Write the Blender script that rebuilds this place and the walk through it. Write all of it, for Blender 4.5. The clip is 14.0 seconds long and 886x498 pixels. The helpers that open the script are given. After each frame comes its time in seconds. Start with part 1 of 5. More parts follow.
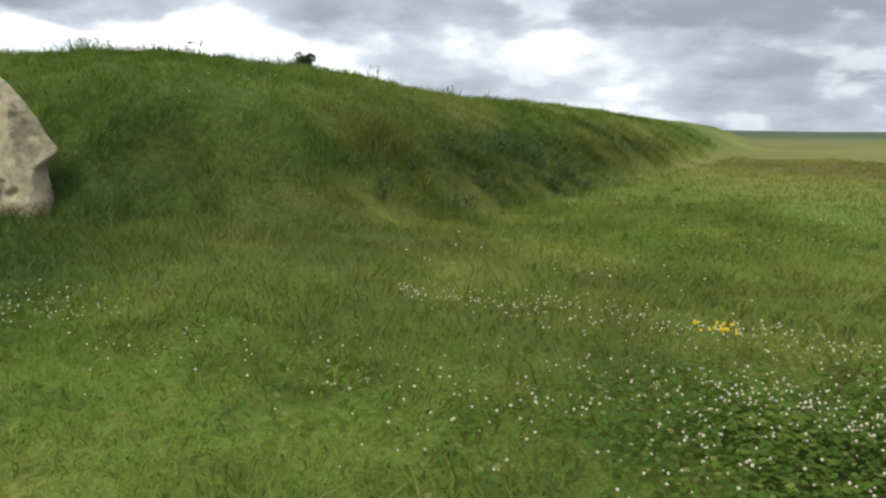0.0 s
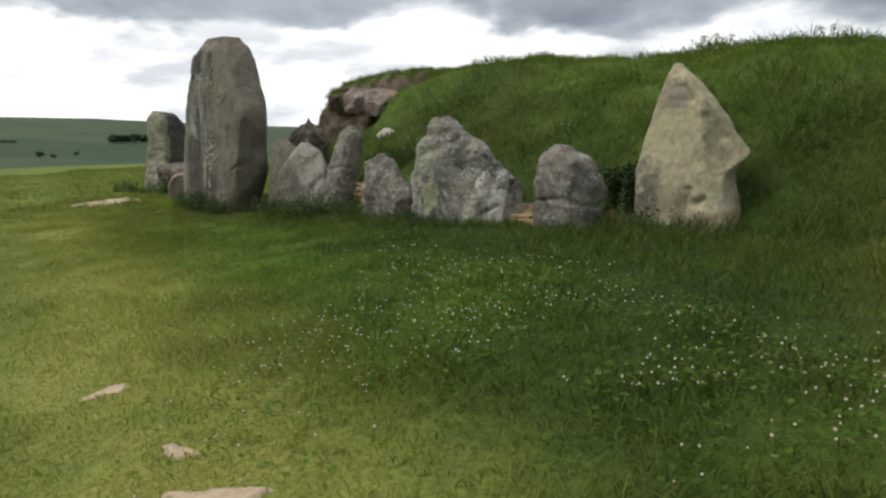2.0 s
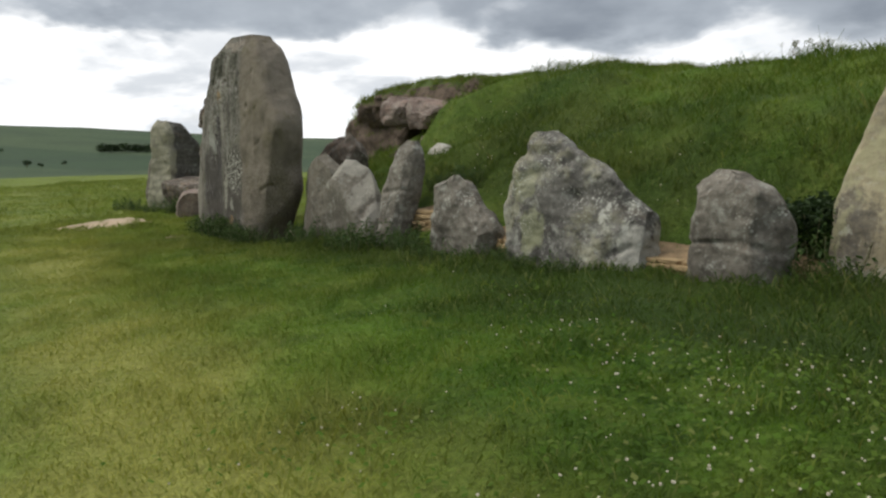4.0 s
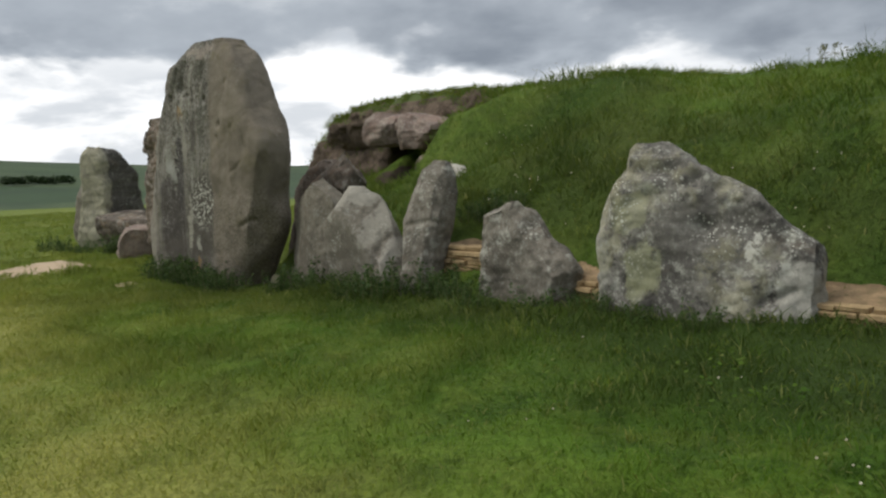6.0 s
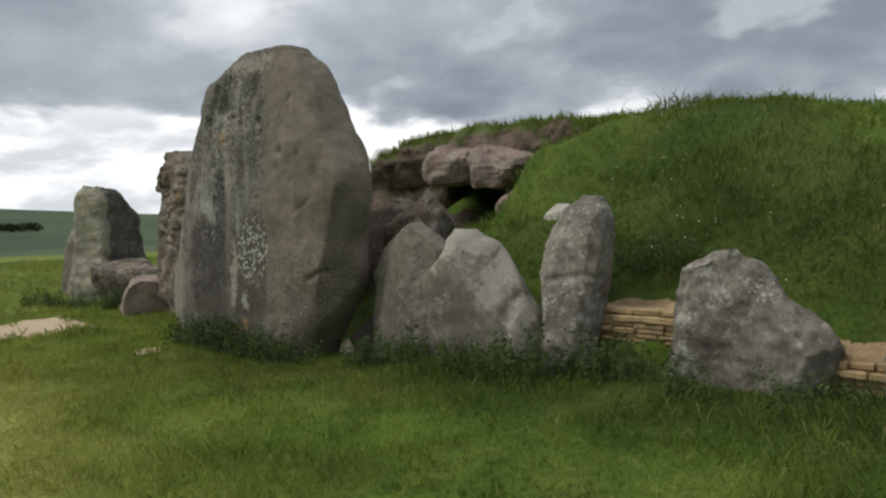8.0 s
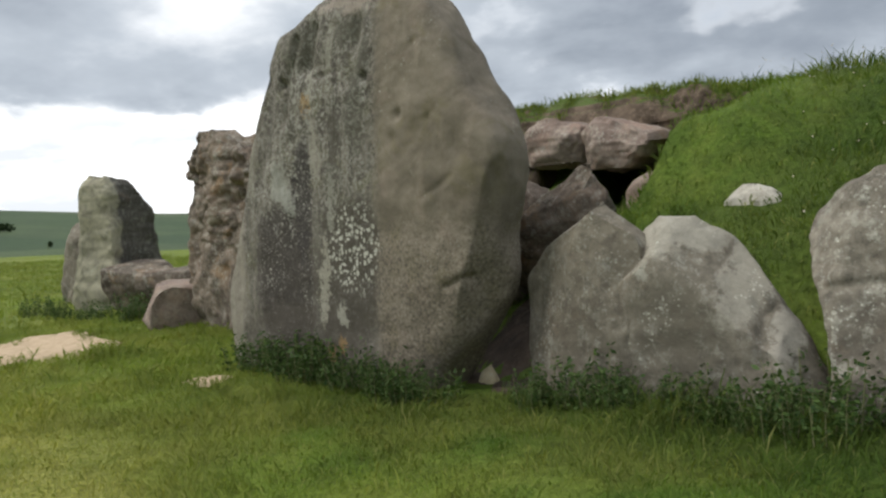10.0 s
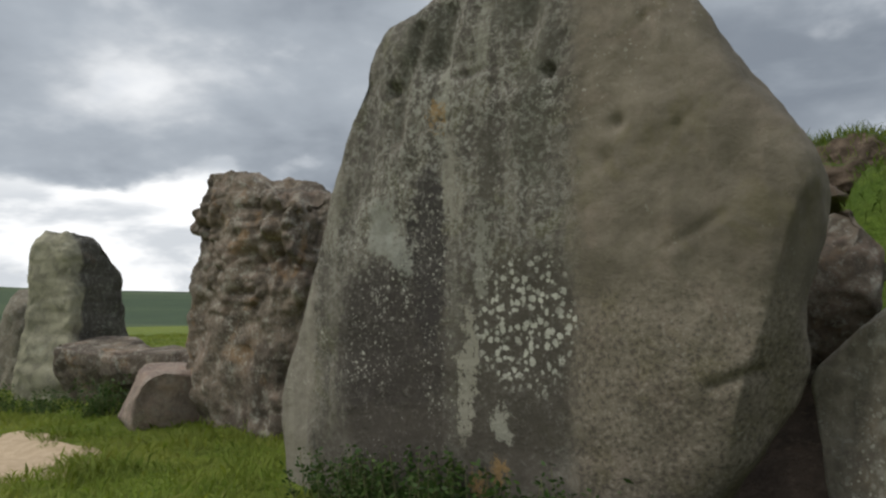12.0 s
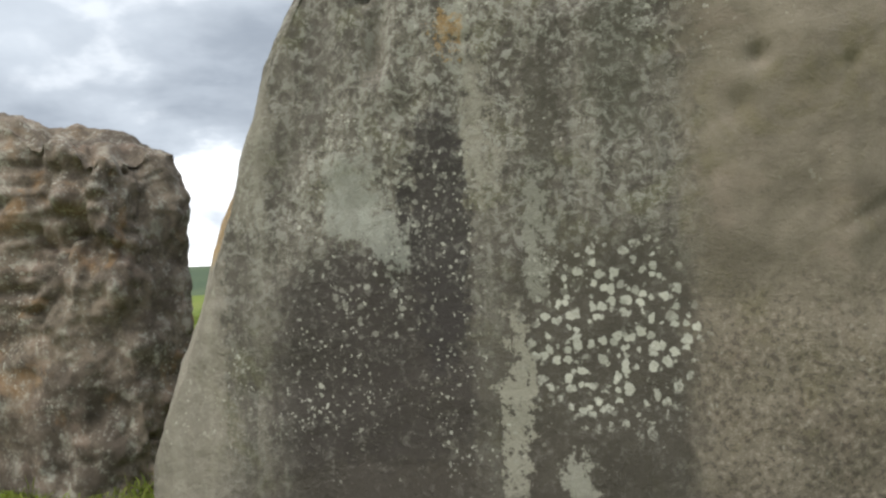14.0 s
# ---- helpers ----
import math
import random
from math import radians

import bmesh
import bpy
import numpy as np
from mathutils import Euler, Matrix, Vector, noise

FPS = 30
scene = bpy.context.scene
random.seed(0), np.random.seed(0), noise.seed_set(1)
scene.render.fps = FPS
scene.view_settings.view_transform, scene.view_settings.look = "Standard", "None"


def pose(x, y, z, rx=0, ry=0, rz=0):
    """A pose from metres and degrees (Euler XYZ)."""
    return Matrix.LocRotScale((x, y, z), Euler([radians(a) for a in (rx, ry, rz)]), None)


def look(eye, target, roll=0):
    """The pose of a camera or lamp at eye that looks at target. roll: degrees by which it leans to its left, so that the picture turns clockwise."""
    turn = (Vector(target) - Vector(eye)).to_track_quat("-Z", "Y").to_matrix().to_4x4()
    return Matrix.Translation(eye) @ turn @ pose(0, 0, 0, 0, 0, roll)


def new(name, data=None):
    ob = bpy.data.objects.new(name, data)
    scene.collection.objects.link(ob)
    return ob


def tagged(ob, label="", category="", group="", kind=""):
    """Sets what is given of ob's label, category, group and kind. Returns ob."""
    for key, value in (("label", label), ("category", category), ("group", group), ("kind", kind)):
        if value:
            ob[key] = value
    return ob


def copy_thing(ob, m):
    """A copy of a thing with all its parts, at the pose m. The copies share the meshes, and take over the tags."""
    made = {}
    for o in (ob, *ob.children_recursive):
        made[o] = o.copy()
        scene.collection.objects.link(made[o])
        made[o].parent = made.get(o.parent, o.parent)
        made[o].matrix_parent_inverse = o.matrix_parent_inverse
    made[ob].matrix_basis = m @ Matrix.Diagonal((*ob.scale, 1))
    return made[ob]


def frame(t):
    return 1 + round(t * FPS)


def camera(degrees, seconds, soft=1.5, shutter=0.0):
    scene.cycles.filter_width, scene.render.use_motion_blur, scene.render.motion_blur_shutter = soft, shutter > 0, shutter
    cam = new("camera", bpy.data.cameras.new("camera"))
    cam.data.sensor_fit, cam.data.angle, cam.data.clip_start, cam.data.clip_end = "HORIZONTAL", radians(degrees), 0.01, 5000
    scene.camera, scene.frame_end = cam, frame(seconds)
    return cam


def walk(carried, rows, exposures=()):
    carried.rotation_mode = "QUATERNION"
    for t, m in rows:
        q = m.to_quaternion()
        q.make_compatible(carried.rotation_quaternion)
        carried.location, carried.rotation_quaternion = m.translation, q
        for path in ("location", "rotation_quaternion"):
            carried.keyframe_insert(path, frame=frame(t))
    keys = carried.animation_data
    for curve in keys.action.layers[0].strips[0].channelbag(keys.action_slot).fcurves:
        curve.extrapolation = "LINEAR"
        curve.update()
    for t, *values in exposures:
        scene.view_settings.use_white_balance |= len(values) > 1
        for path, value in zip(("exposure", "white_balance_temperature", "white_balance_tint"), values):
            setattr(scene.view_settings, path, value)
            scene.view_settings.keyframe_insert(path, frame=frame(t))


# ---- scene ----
cam = camera(60.1, 14.0, soft=2.4)
PATH = [
    (0, (-2.019, 2.341, 1.553), (-1.846, 4.313, 1.267), 0.8),
    (0.3, (-2.222, 2.45, 1.581), (-2.494, 4.414, 1.322), -0.6),
    (0.5, (-2.39, 2.545, 1.581), (-2.872, 4.471, 1.339), -1.1),
    (1, (-2.915, 2.808, 1.561), (-3.704, 4.625, 1.283), -1.1),
    (1.5, (-3.425, 3.148, 1.534), (-4.501, 4.803, 1.215), -0.3),
    (2, (-3.961, 3.404, 1.536), (-5.055, 5.055, 1.252), -0.8),
    (2.5, (-4.525, 3.678, 1.545), (-5.642, 5.312, 1.258), -0.2),
    (3, (-5.082, 3.932, 1.575), (-6.209, 5.57, 1.357), -0.5),
    (5.3, (-7.54, 5.208, 1.653), (-8.406, 6.987, 1.359), -1.3),
    (5.5, (-7.764, 5.289, 1.649), (-8.594, 7.096, 1.432), -1.4),
    (6, (-8.316, 5.541, 1.623), (-9.218, 7.316, 1.428), -1.6),
    (6.5, (-8.914, 5.82, 1.601), (-9.679, 7.664, 1.484), -1.6),
    (7, (-9.494, 6.059, 1.59), (-10.374, 7.84, 1.354), -1.6),
    (7.5, (-10.078, 6.388, 1.591), (-10.945, 8.18, 1.397), -0.4),
    (7.7, (-10.296, 6.525, 1.581), (-11.165, 8.324, 1.503), -0.5),
    (9.8, (-12.674, 7.797, 1.512), (-13.344, 9.68, 1.44), -1.4),
    (10, (-12.886, 7.923, 1.528), (-13.67, 9.761, 1.452), -1.7),
    (10.5, (-13.503, 8.239, 1.453), (-14.326, 10.062, 1.469), -0.3),
    (11, (-14.086, 8.527, 1.448), (-14.916, 10.346, 1.456), -0.8),
    (11.5, (-14.683, 8.907, 1.411), (-15.418, 10.766, 1.451), -0.5),
    (12, (-15.228, 9.313, 1.429), (-15.831, 11.214, 1.57), -0.3),
    (12.5, (-15.681, 9.683, 1.451), (-15.988, 11.623, 1.833), -0.3),
    (13, (-16.219, 10.02, 1.384), (-16.346, 11.997, 1.659), -0.4),
    (13.5, (-16.584, 10.367, 1.437), (-16.595, 12.357, 1.636), 0.2),
    (14, (-17.013, 10.586, 1.616), (-16.835, 12.578, 1.657), -2.2),
]
EXPOSURES = [(0, 0.42), (0.5, 0.14), (1.0, 0.04), (2.5, -0.05), (5.5, -0.04), (6.5, -0.14), (7.5, -0.18), (10, 0.27), (10.5, 0.03), (11, -0.19), (12, -0.18), (12.5, -0.08), (13, -0.1), (13.5, 0.37), (14, 0.6)]
walk(cam, [(t, look(eye, target, roll)) for t, eye, target, roll in PATH], EXPOSURES)

# ---- world and light ----
SUN_AZ, SUN_EL = -118.0, 54.0


def node_tools(tree):
    def add(kind, **values):
        n = tree.nodes.new(kind)
        for k, v in values.items():
            n.inputs[k].default_value = v
        return n

    def link(a, b):
        tree.links.new(a, b)

    def math_node(op, a, b=0.0, c=None, clamp=False):
        n = tree.nodes.new("ShaderNodeMath")
        n.operation, n.use_clamp = op, clamp
        for i, v in enumerate((a, b, c)):
            if v is None:
                continue
            if isinstance(v, (int, float)):
                n.inputs[i].default_value = v
            else:
                tree.links.new(v, n.inputs[i])
        return n.outputs[0]

    def mix(fac, a, b, mode="MIX"):
        n = tree.nodes.new("ShaderNodeMix")
        n.data_type, n.blend_type = "RGBA", mode
        for i, v in ((0, fac), (6, a), (7, b)):
            if isinstance(v, (int, float)):
                n.inputs[i].default_value = v
            elif isinstance(v, tuple):
                n.inputs[i].default_value = (*v, 1.0)
            else:
                tree.links.new(v, n.inputs[i])
        return n.outputs[2]

    def step(v, lo, hi):
        n = tree.nodes.new("ShaderNodeMapRange")
        n.interpolation_type = "SMOOTHSTEP"
        n.inputs[1].default_value, n.inputs[2].default_value = lo, hi
        tree.links.new(v, n.inputs[0])
        return n.outputs[0]

    def noise_tex(vec, scale, detail=5.0, rough=0.55, distort=0.0):
        n = add("ShaderNodeTexNoise", Scale=scale, Detail=detail, Roughness=rough, Distortion=distort)
        if vec is not None:
            tree.links.new(vec, n.inputs["Vector"])
        return n.outputs["Fac"]

    def scaled(vec, sx, sy, sz):
        n = tree.nodes.new("ShaderNodeMapping")
        n.inputs["Scale"].default_value = (sx, sy, sz)
        tree.links.new(vec, n.inputs["Vector"])
        return n.outputs[0]

    return add, link, math_node, mix, step, noise_tex, scaled


def build_world():
    w = bpy.data.worlds.new("sky")
    w.use_nodes = True
    scene.world = w
    t = w.node_tree
    t.nodes.clear()
    add, link, m, mix, step, noise_tex, scaled = node_tools(t)
    out = add("ShaderNodeOutputWorld")
    sky = t.nodes.new("ShaderNodeTexSky")
    sky.sky_type, sky.sun_disc = "NISHITA", False
    sky.sun_elevation, sky.sun_rotation = radians(SUN_EL), radians(SUN_AZ)
    blue = add("ShaderNodeBackground", Strength=0.09)
    link(sky.outputs[0], blue.inputs["Color"])
    co = add("ShaderNodeTexCoord")
    sep = add("ShaderNodeSeparateXYZ")
    link(co.outputs["Generated"], sep.inputs[0])
    up = m("MAXIMUM", sep.outputs[2], 0.0)
    lift = m("ADD", up, 0.34)
    flat = add("ShaderNodeCombineXYZ")
    link(m("DIVIDE", sep.outputs[0], lift), flat.inputs[0])
    link(m("DIVIDE", sep.outputs[1], lift), flat.inputs[1])
    big = noise_tex(flat.outputs[0], 1.15, 2.0, 0.45, 0.2)
    puff = noise_tex(flat.outputs[0], 3.4, 5.0, 0.50, 0.1)
    fine = noise_tex(flat.outputs[0], 7.5, 5.0, 0.52, 0.1)
    body = m("ADD", m("MULTIPLY", big, 0.58), m("ADD", m("MULTIPLY", puff, 0.32), m("MULTIPLY", fine, 0.10)))
    # a heavy bank of cloud with a level base above a bright gap low in the west, thinner again overhead
    base = m("ADD", up, m("MULTIPLY", m("SUBTRACT", puff, 0.5), 0.10))
    west = step(sep.outputs[0], -0.05, -0.50)
    dense = m("ADD", body, m("MULTIPLY", step(base, 0.115, 0.165), m("ADD", 0.15, m("MULTIPLY", west, 0.06))))
    dense = m("ADD", dense, m("MULTIPLY", m("ADD", sep.outputs[0], 0.42), 0.18))
    gap = m("MULTIPLY", west, m("SUBTRACT", 1.0, step(base, 0.10, 0.16)))
    dense = m("SUBTRACT", dense, m("MULTIPLY", gap, 0.10))
    open_sky = m("MULTIPLY", step(up, 0.29, 0.42), step(sep.outputs[0], -0.42, -0.05))
    dense = m("SUBTRACT", dense, m("MULTIPLY", open_sky, 0.22))
    grey = step(dense, 0.46, 0.64)
    tone = mix(grey, (1.10, 1.11, 1.12), (0.43, 0.475, 0.53))
    tone = mix(step(dense, 0.60, 0.78), tone, (0.24, 0.275, 0.325))
    wisp = noise_tex(scaled(co.outputs["Generated"], 1.0, 1.0, 3.4), 5.5, 6.0, 0.55, 0.2)
    tone = mix(m("MULTIPLY", step(wisp, 0.46, 0.64), m("ADD", 0.25, m("MULTIPLY", gap, 0.40))), tone, (0.46, 0.51, 0.57))
    tone = mix(m("MULTIPLY", step(puff, 0.46, 0.34), m("MULTIPLY", grey, 0.40)), tone, (0.78, 0.81, 0.85))
    cloud = add("ShaderNodeBackground", Strength=1.10)
    link(tone, cloud.inputs["Color"])
    both = add("ShaderNodeMixShader")
    link(m("SUBTRACT", 1.0, m("MULTIPLY", step(puff, 0.40, 0.28), 0.25)), both.inputs[0])
    link(blue.outputs[0], both.inputs[1])
    link(cloud.outputs[0], both.inputs[2])
    link(both.outputs[0], out.inputs["Surface"])


build_world()
sun = new("sun", bpy.data.lights.new("sun", "SUN"))
sun.data.energy, sun.data.angle, sun.data.color = 2.0, radians(24), (1.0, 0.965, 0.88)
_a, _e = radians(SUN_AZ), radians(SUN_EL)
sun.matrix_world = look((math.sin(_a) * math.cos(_e) * 50, math.cos(_a) * math.cos(_e) * 50, math.sin(_e) * 50), (0, 0, 0))

# ---- plan: heights of the ground ----


def lattice(ix, iy, seed):
    h = (ix.astype(np.int64) * 374761393 + iy.astype(np.int64) * 668265263 + seed * 974634777) & 0x7FFFFFFF
    h = ((h ^ (h >> 13)) * 1274126177) & 0x7FFFFFFF
    return ((h ^ (h >> 16)) & 0xFFFF) / 65535.0


def vnoise(x, y, scale, seed=0):
    x, y = np.asarray(x, float) * scale, np.asarray(y, float) * scale
    ix, iy = np.floor(x), np.floor(y)
    fx, fy = x - ix, y - iy
    fx, fy = fx * fx * (3 - 2 * fx), fy * fy * (3 - 2 * fy)
    a, b = lattice(ix, iy, seed), lattice(ix + 1, iy, seed)
    c, d = lattice(ix, iy + 1, seed), lattice(ix + 1, iy + 1, seed)
    return (a * (1 - fx) + b * fx) * (1 - fy) + (c * (1 - fx) + d * fx) * fy


def sstep(lo, hi, v):
    t = np.clip((np.asarray(v, float) - lo) / (hi - lo), 0, 1)
    return t * t * (3 - 2 * t)


def off_path(x, y):
    """Distance from the trodden line, towards the barrow."""
    return (x + 2.0) * 0.48 + (y - 2.4) * 0.877


def axes(x, y):
    """Along the barrow and across it."""
    rx, ry = x + 12.0, y - 17.0
    return rx * 0.49 + ry * 0.872, rx * 0.872 - ry * 0.49


def barrow(x, y):
    s, d = axes(x, y)
    front = s + 4.25 - 0.27 * np.maximum(d, 0) - 0.35 * np.maximum(-d - 1, 0)
    right = (11.3 + 0.02 * np.clip(s, 0, 60) - d) * 1.0
    left = (d + 6.2) * 1.7
    back = (92 - s) * 0.6
    k = 0.9
    stack = np.stack([front, right, left, back])
    q = -k * np.log(np.sum(np.exp(-np.clip(stack, -8, 40) / k), axis=0))
    q = np.maximum(q, 0)
    h = 2.82 * (1 - np.exp(-q / 2.9)) + 0.12 * sstep(6, 14, q) + 0.42 * np.exp(-(((x + 13.9) / 2.2) ** 2 + ((y - 19.7) / 1.6) ** 2))
    # hollow in front of the chamber mouth
    px, py = x + 14.75, y - 17.2
    a, b = px * 0.95 - py * 0.31, px * 0.31 + py * 0.95
    pit = np.exp(-(((a - 0.02) / 0.76) ** 2)) * sstep(-1.9, -0.4, b) * (1 - sstep(2.2, 2.7, b))
    # turf over the chamber roof
    px, py = x + 14.9, y - 18.2
    a, b = px * 0.95 - py * 0.31, px * 0.31 + py * 0.95
    lip = -1.6 * sstep(0.8, 2.4, a)
    roof = sstep(0, 1, (b - lip - 0.05) / (0.45 - 0.9 * lip)) * (1 - sstep(3.5, 7, b)) * sstep(-3.6, -2.2, a) * (1 - sstep(3.2, 6.5, a))
    roof = roof * (1 - np.exp(-((a - 0.05) / 0.68) ** 4) * (1 - sstep(1.3, 1.7, b)))
    h = h - pit * np.maximum(h - 1.2, 0)
    # grassy shoulder beside the roofing slabs
    px, py = x + 15.06, y - 16.95
    su, sv = px * 0.95 - py * 0.31, px * 0.31 + py * 0.95
    shoulder = sstep(0.98, 1.38, su) * (1 - sstep(1.9, 3.3, su)) * sstep(-0.85, 0.12, sv) * (1 - sstep(1.2, 2.4, sv))
    h = h + shoulder * np.maximum(2.48 + 0.12 * sv - h, 0)
    return h + roof * np.maximum(2.90 - 0.03 * np.maximum(a, 0) - 0.40 * np.maximum(-a - 0.9, 0) - h, 0)


def height(x, y):
    x, y = np.asarray(x, float), np.asarray(y, float)
    w = off_path(x, y)
    rise = 0.10 + 0.36 * sstep(-17, -5, x) * (1 - 0.75 * sstep(-4.5, 1.5, x))
    z = rise * sstep(-1.5, 3.0, w) + 0.02 * np.clip(w, 0, 4)
    r = np.hypot(x + 9, y - 8)
    az = np.degrees(np.arctan2(x + 9, y - 8))
    side = sstep(-28, 12, az) * (1 - sstep(100, 150, az))
    # the plain on one side, a valley and downs on the other
    z = z + side * (0.0075 * np.clip(r - 14, 0, 390) + 0.00003 * np.minimum(r, 400) ** 2)
    fall = -0.0075 * np.clip(r - 14, 0, 60) - 9.0 * sstep(60, 230, r)
    crest = np.interp(az, [-180, -110, -64, -57, -50, -44, -38, -20, 180], [14, 30, 41, 37, 27, 21, 18, 17, 14])
    down = (crest + 9.5) * sstep(200, 1250, r) - 30 * sstep(1300, 2600, r)
    z = z + (1 - side) * (fall + down) + 5 * (vnoise(x, y, 0.004, 5) - 0.5) * sstep(150, 600, r)
    z = z + barrow(x, y)
    near = 1 - sstep(60, 120, r)
    mound = sstep(0.2, 1.2, barrow(x, y))
    z = z + near * (0.16 * (vnoise(x, y, 0.45, 1) - 0.5) * (0.35 + mound) + 0.09 * (vnoise(x, y, 1.3, 2) - 0.5) * (0.5 + mound) + 0.085 * (vnoise(x, y, 2.4, 6) - 0.5) * (0.35 + 0.65 * sstep(1.0, 2.5, w) + 0.6 * mound))
    return z


def zat(x, y):
    return float(height(np.array([x]), np.array([y]))[0])

# ---- materials ----


def surface(name, rough=0.85):
    mat = bpy.data.materials.new(name)
    mat.use_nodes = True
    t = mat.node_tree
    tools = node_tools(t)
    bsdf = t.nodes["Principled BSDF"]
    bsdf.inputs["Roughness"].default_value = rough
    bsdf.inputs["Specular IOR Level"].default_value = 0.25
    co = t.nodes.new("ShaderNodeTexCoord").outputs["Object"]
    return mat, t, bsdf, co, tools


def bump(t, bsdf, height_socket, strength, distance):
    b = t.nodes.new("ShaderNodeBump")
    b.inputs["Strength"].default_value, b.inputs["Distance"].default_value = strength, distance
    t.links.new(height_socket, b.inputs["Height"])
    t.links.new(b.outputs[0], bsdf.inputs["Normal"])


def sarsen(name, light, dark, lichen=0.5, yellow=0.0, streak=0.4, ochre=0.15, spots=0.5, fine=1.0, pink=0.0, mottle=0.38, blotch=0.0, face=None, marks=()):
    """Weathered sarsen: mottled grey-brown, dark water streaks, pale crusts and spots of lichen."""
    mat, t, bsdf, co, (add, link, m, mix, step, noise_tex, scaled) = surface(name, 0.92)
    patch = noise_tex(co, 1.6, 6, 0.6, 0.4)
    grain = noise_tex(co, 14 * fine, 8, 0.68)
    speck = noise_tex(co, 60 * fine, 4, 0.7)
    col = mix(step(patch, 0.36, 0.64), dark, light)
    col = mix(m("MULTIPLY", step(grain, 0.42, 0.62), 0.45), col, tuple(c * 0.55 for c in dark))
    if marks:
        sep = add("ShaderNodeSeparateXYZ")
        link(co, sep.inputs[0])
        zed = m("ADD", sep.outputs[2], m("MULTIPLY", m("SUBTRACT", noise_tex(co, 2.6, 6, 0.65), 0.5), 0.5))
        wob = m("ADD", sep.outputs[0], m("MULTIPLY", m("SUBTRACT", noise_tex(scaled(co, 5, 5, 1.2), 1.0, 6, 0.65), 0.5), 0.45))
        crumb = m("MULTIPLY", m("SUBTRACT", noise_tex(co, 17, 6, 0.72), 0.5), 0.34)
        zed, wob = m("ADD", zed, crumb), m("ADD", wob, crumb)

        def blot(cu, cz, ru, rz, soft=0.5):
            q = m("ADD", m("POWER", m("ABSOLUTE", m("DIVIDE", m("SUBTRACT", wob, cu), ru)), 2.0), m("POWER", m("ABSOLUTE", m("DIVIDE", m("SUBTRACT", zed, cz), rz)), 2.0))
            return m("SUBTRACT", 1.0, step(q, 1.0 - soft, 1.0 + soft))

    run = noise_tex(scaled(co, 7, 7, 0.55), 1.0, 6, 0.62, 0.4)
    col = mix(m("MULTIPLY", step(run, 0.52, 0.70), streak), col, tuple(c * 0.38 for c in dark))
    pale = noise_tex(scaled(co, 6, 6, 0.9), 1.0, 7, 0.62, 0.3)
    col = mix(m("MULTIPLY", step(pale, 0.60, 0.72), streak * 0.55), col, (0.34, 0.34, 0.30))
    warm = noise_tex(co, 2.7, 6, 0.6, 0.6)
    col = mix(m("MULTIPLY", step(warm, 0.56, 0.70), ochre), col, (0.30, 0.17, 0.075))
    if pink:
        col = mix(m("MULTIPLY", step(noise_tex(co, 3.3, 6, 0.65), 0.48, 0.66), pink), col, (0.36, 0.24, 0.19))
    fleck = noise_tex(co, 19 * fine, 9, 0.76, 0.0)
    col = mix(m("MULTIPLY", step(fleck, 0.54, 0.64), mottle), col, (0.46, 0.45, 0.39))
    murk = noise_tex(co, 11 * fine, 9, 0.76, 0.0)
    col = mix(m("MULTIPLY", step(murk, 0.54, 0.66), mottle), col, tuple(c * 0.35 for c in dark))
    if blotch:
        wide = noise_tex(co, 6.5, 9, 0.74, 0.0)
        col = mix(m("MULTIPLY", step(wide, 0.52, 0.64), blotch), col, (0.44, 0.43, 0.37))
        col = mix(m("MULTIPLY", step(wide, 0.48, 0.37), blotch), col, tuple(c * 0.42 for c in dark))
    # pale lichen colour on the front, painted in place of sunlight on that side
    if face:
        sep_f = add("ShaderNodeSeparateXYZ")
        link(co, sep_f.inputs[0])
        lit_front = step(m("ADD", m("MULTIPLY", sep_f.outputs[1], -1.0), m("MULTIPLY", m("SUBTRACT", noise_tex(co, 4, 5, 0.6), 0.5), 0.35)), 0.30, 0.40)
        col = mix(m("MULTIPLY", lit_front, m("ADD", 0.45, m("MULTIPLY", step(noise_tex(co, 5.5, 7, 0.66, 0.4), 0.36, 0.62), 0.45))), col, face)
    crust = noise_tex(co, 5.0, 10, 0.78, 0.0)
    col = mix(m("MULTIPLY", step(crust, 0.55, 0.65), lichen), col, (0.56, 0.55, 0.48))
    # stains and crusts with a place of their own, and M_ARCH's painted top light
    for cu, cz, ru, rz, much, tint in marks:
        worn = m("ADD", 0.72, m("MULTIPLY", step(fleck, 0.62, 0.40), 0.28))
        col = mix(m("MULTIPLY", m("MULTIPLY", blot(cu, cz, ru, rz), much), worn), col, tint)
    if yellow:
        zone = noise_tex(co, 1.35, 4, 0.55, 0.3)
        ylw = m("MULTIPLY", step(zone, 0.50, 0.58), step(noise_tex(co, 8, 7, 0.7), 0.40, 0.55))
        col = mix(m("MULTIPLY", ylw, yellow), col, (0.46, 0.43, 0.25))
    # round pale lichen spots, gathered in places
    for scale, size, cut in ((20.0, 0.35, 0.60), (38.0, 0.32, 0.55)):
        v = t.nodes.new("ShaderNodeTexVoronoi")
        v.inputs["Scale"].default_value, v.inputs["Randomness"].default_value = scale * fine, 1.0
        warp = t.nodes.new("ShaderNodeMix")
        warp.data_type = "RGBA"
        warp.blend_type = "ADD"
        warp.inputs[0].default_value = 0.05
        n3 = add("ShaderNodeTexNoise", Scale=9.0, Detail=4.0)
        link(co, n3.inputs["Vector"])
        link(co, warp.inputs[6])
        link(n3.outputs["Color"], warp.inputs[7])
        link(warp.outputs[2], v.inputs["Vector"])
        dot = m("SUBTRACT", 1.0, step(v.outputs["Distance"], size * 0.8, size))
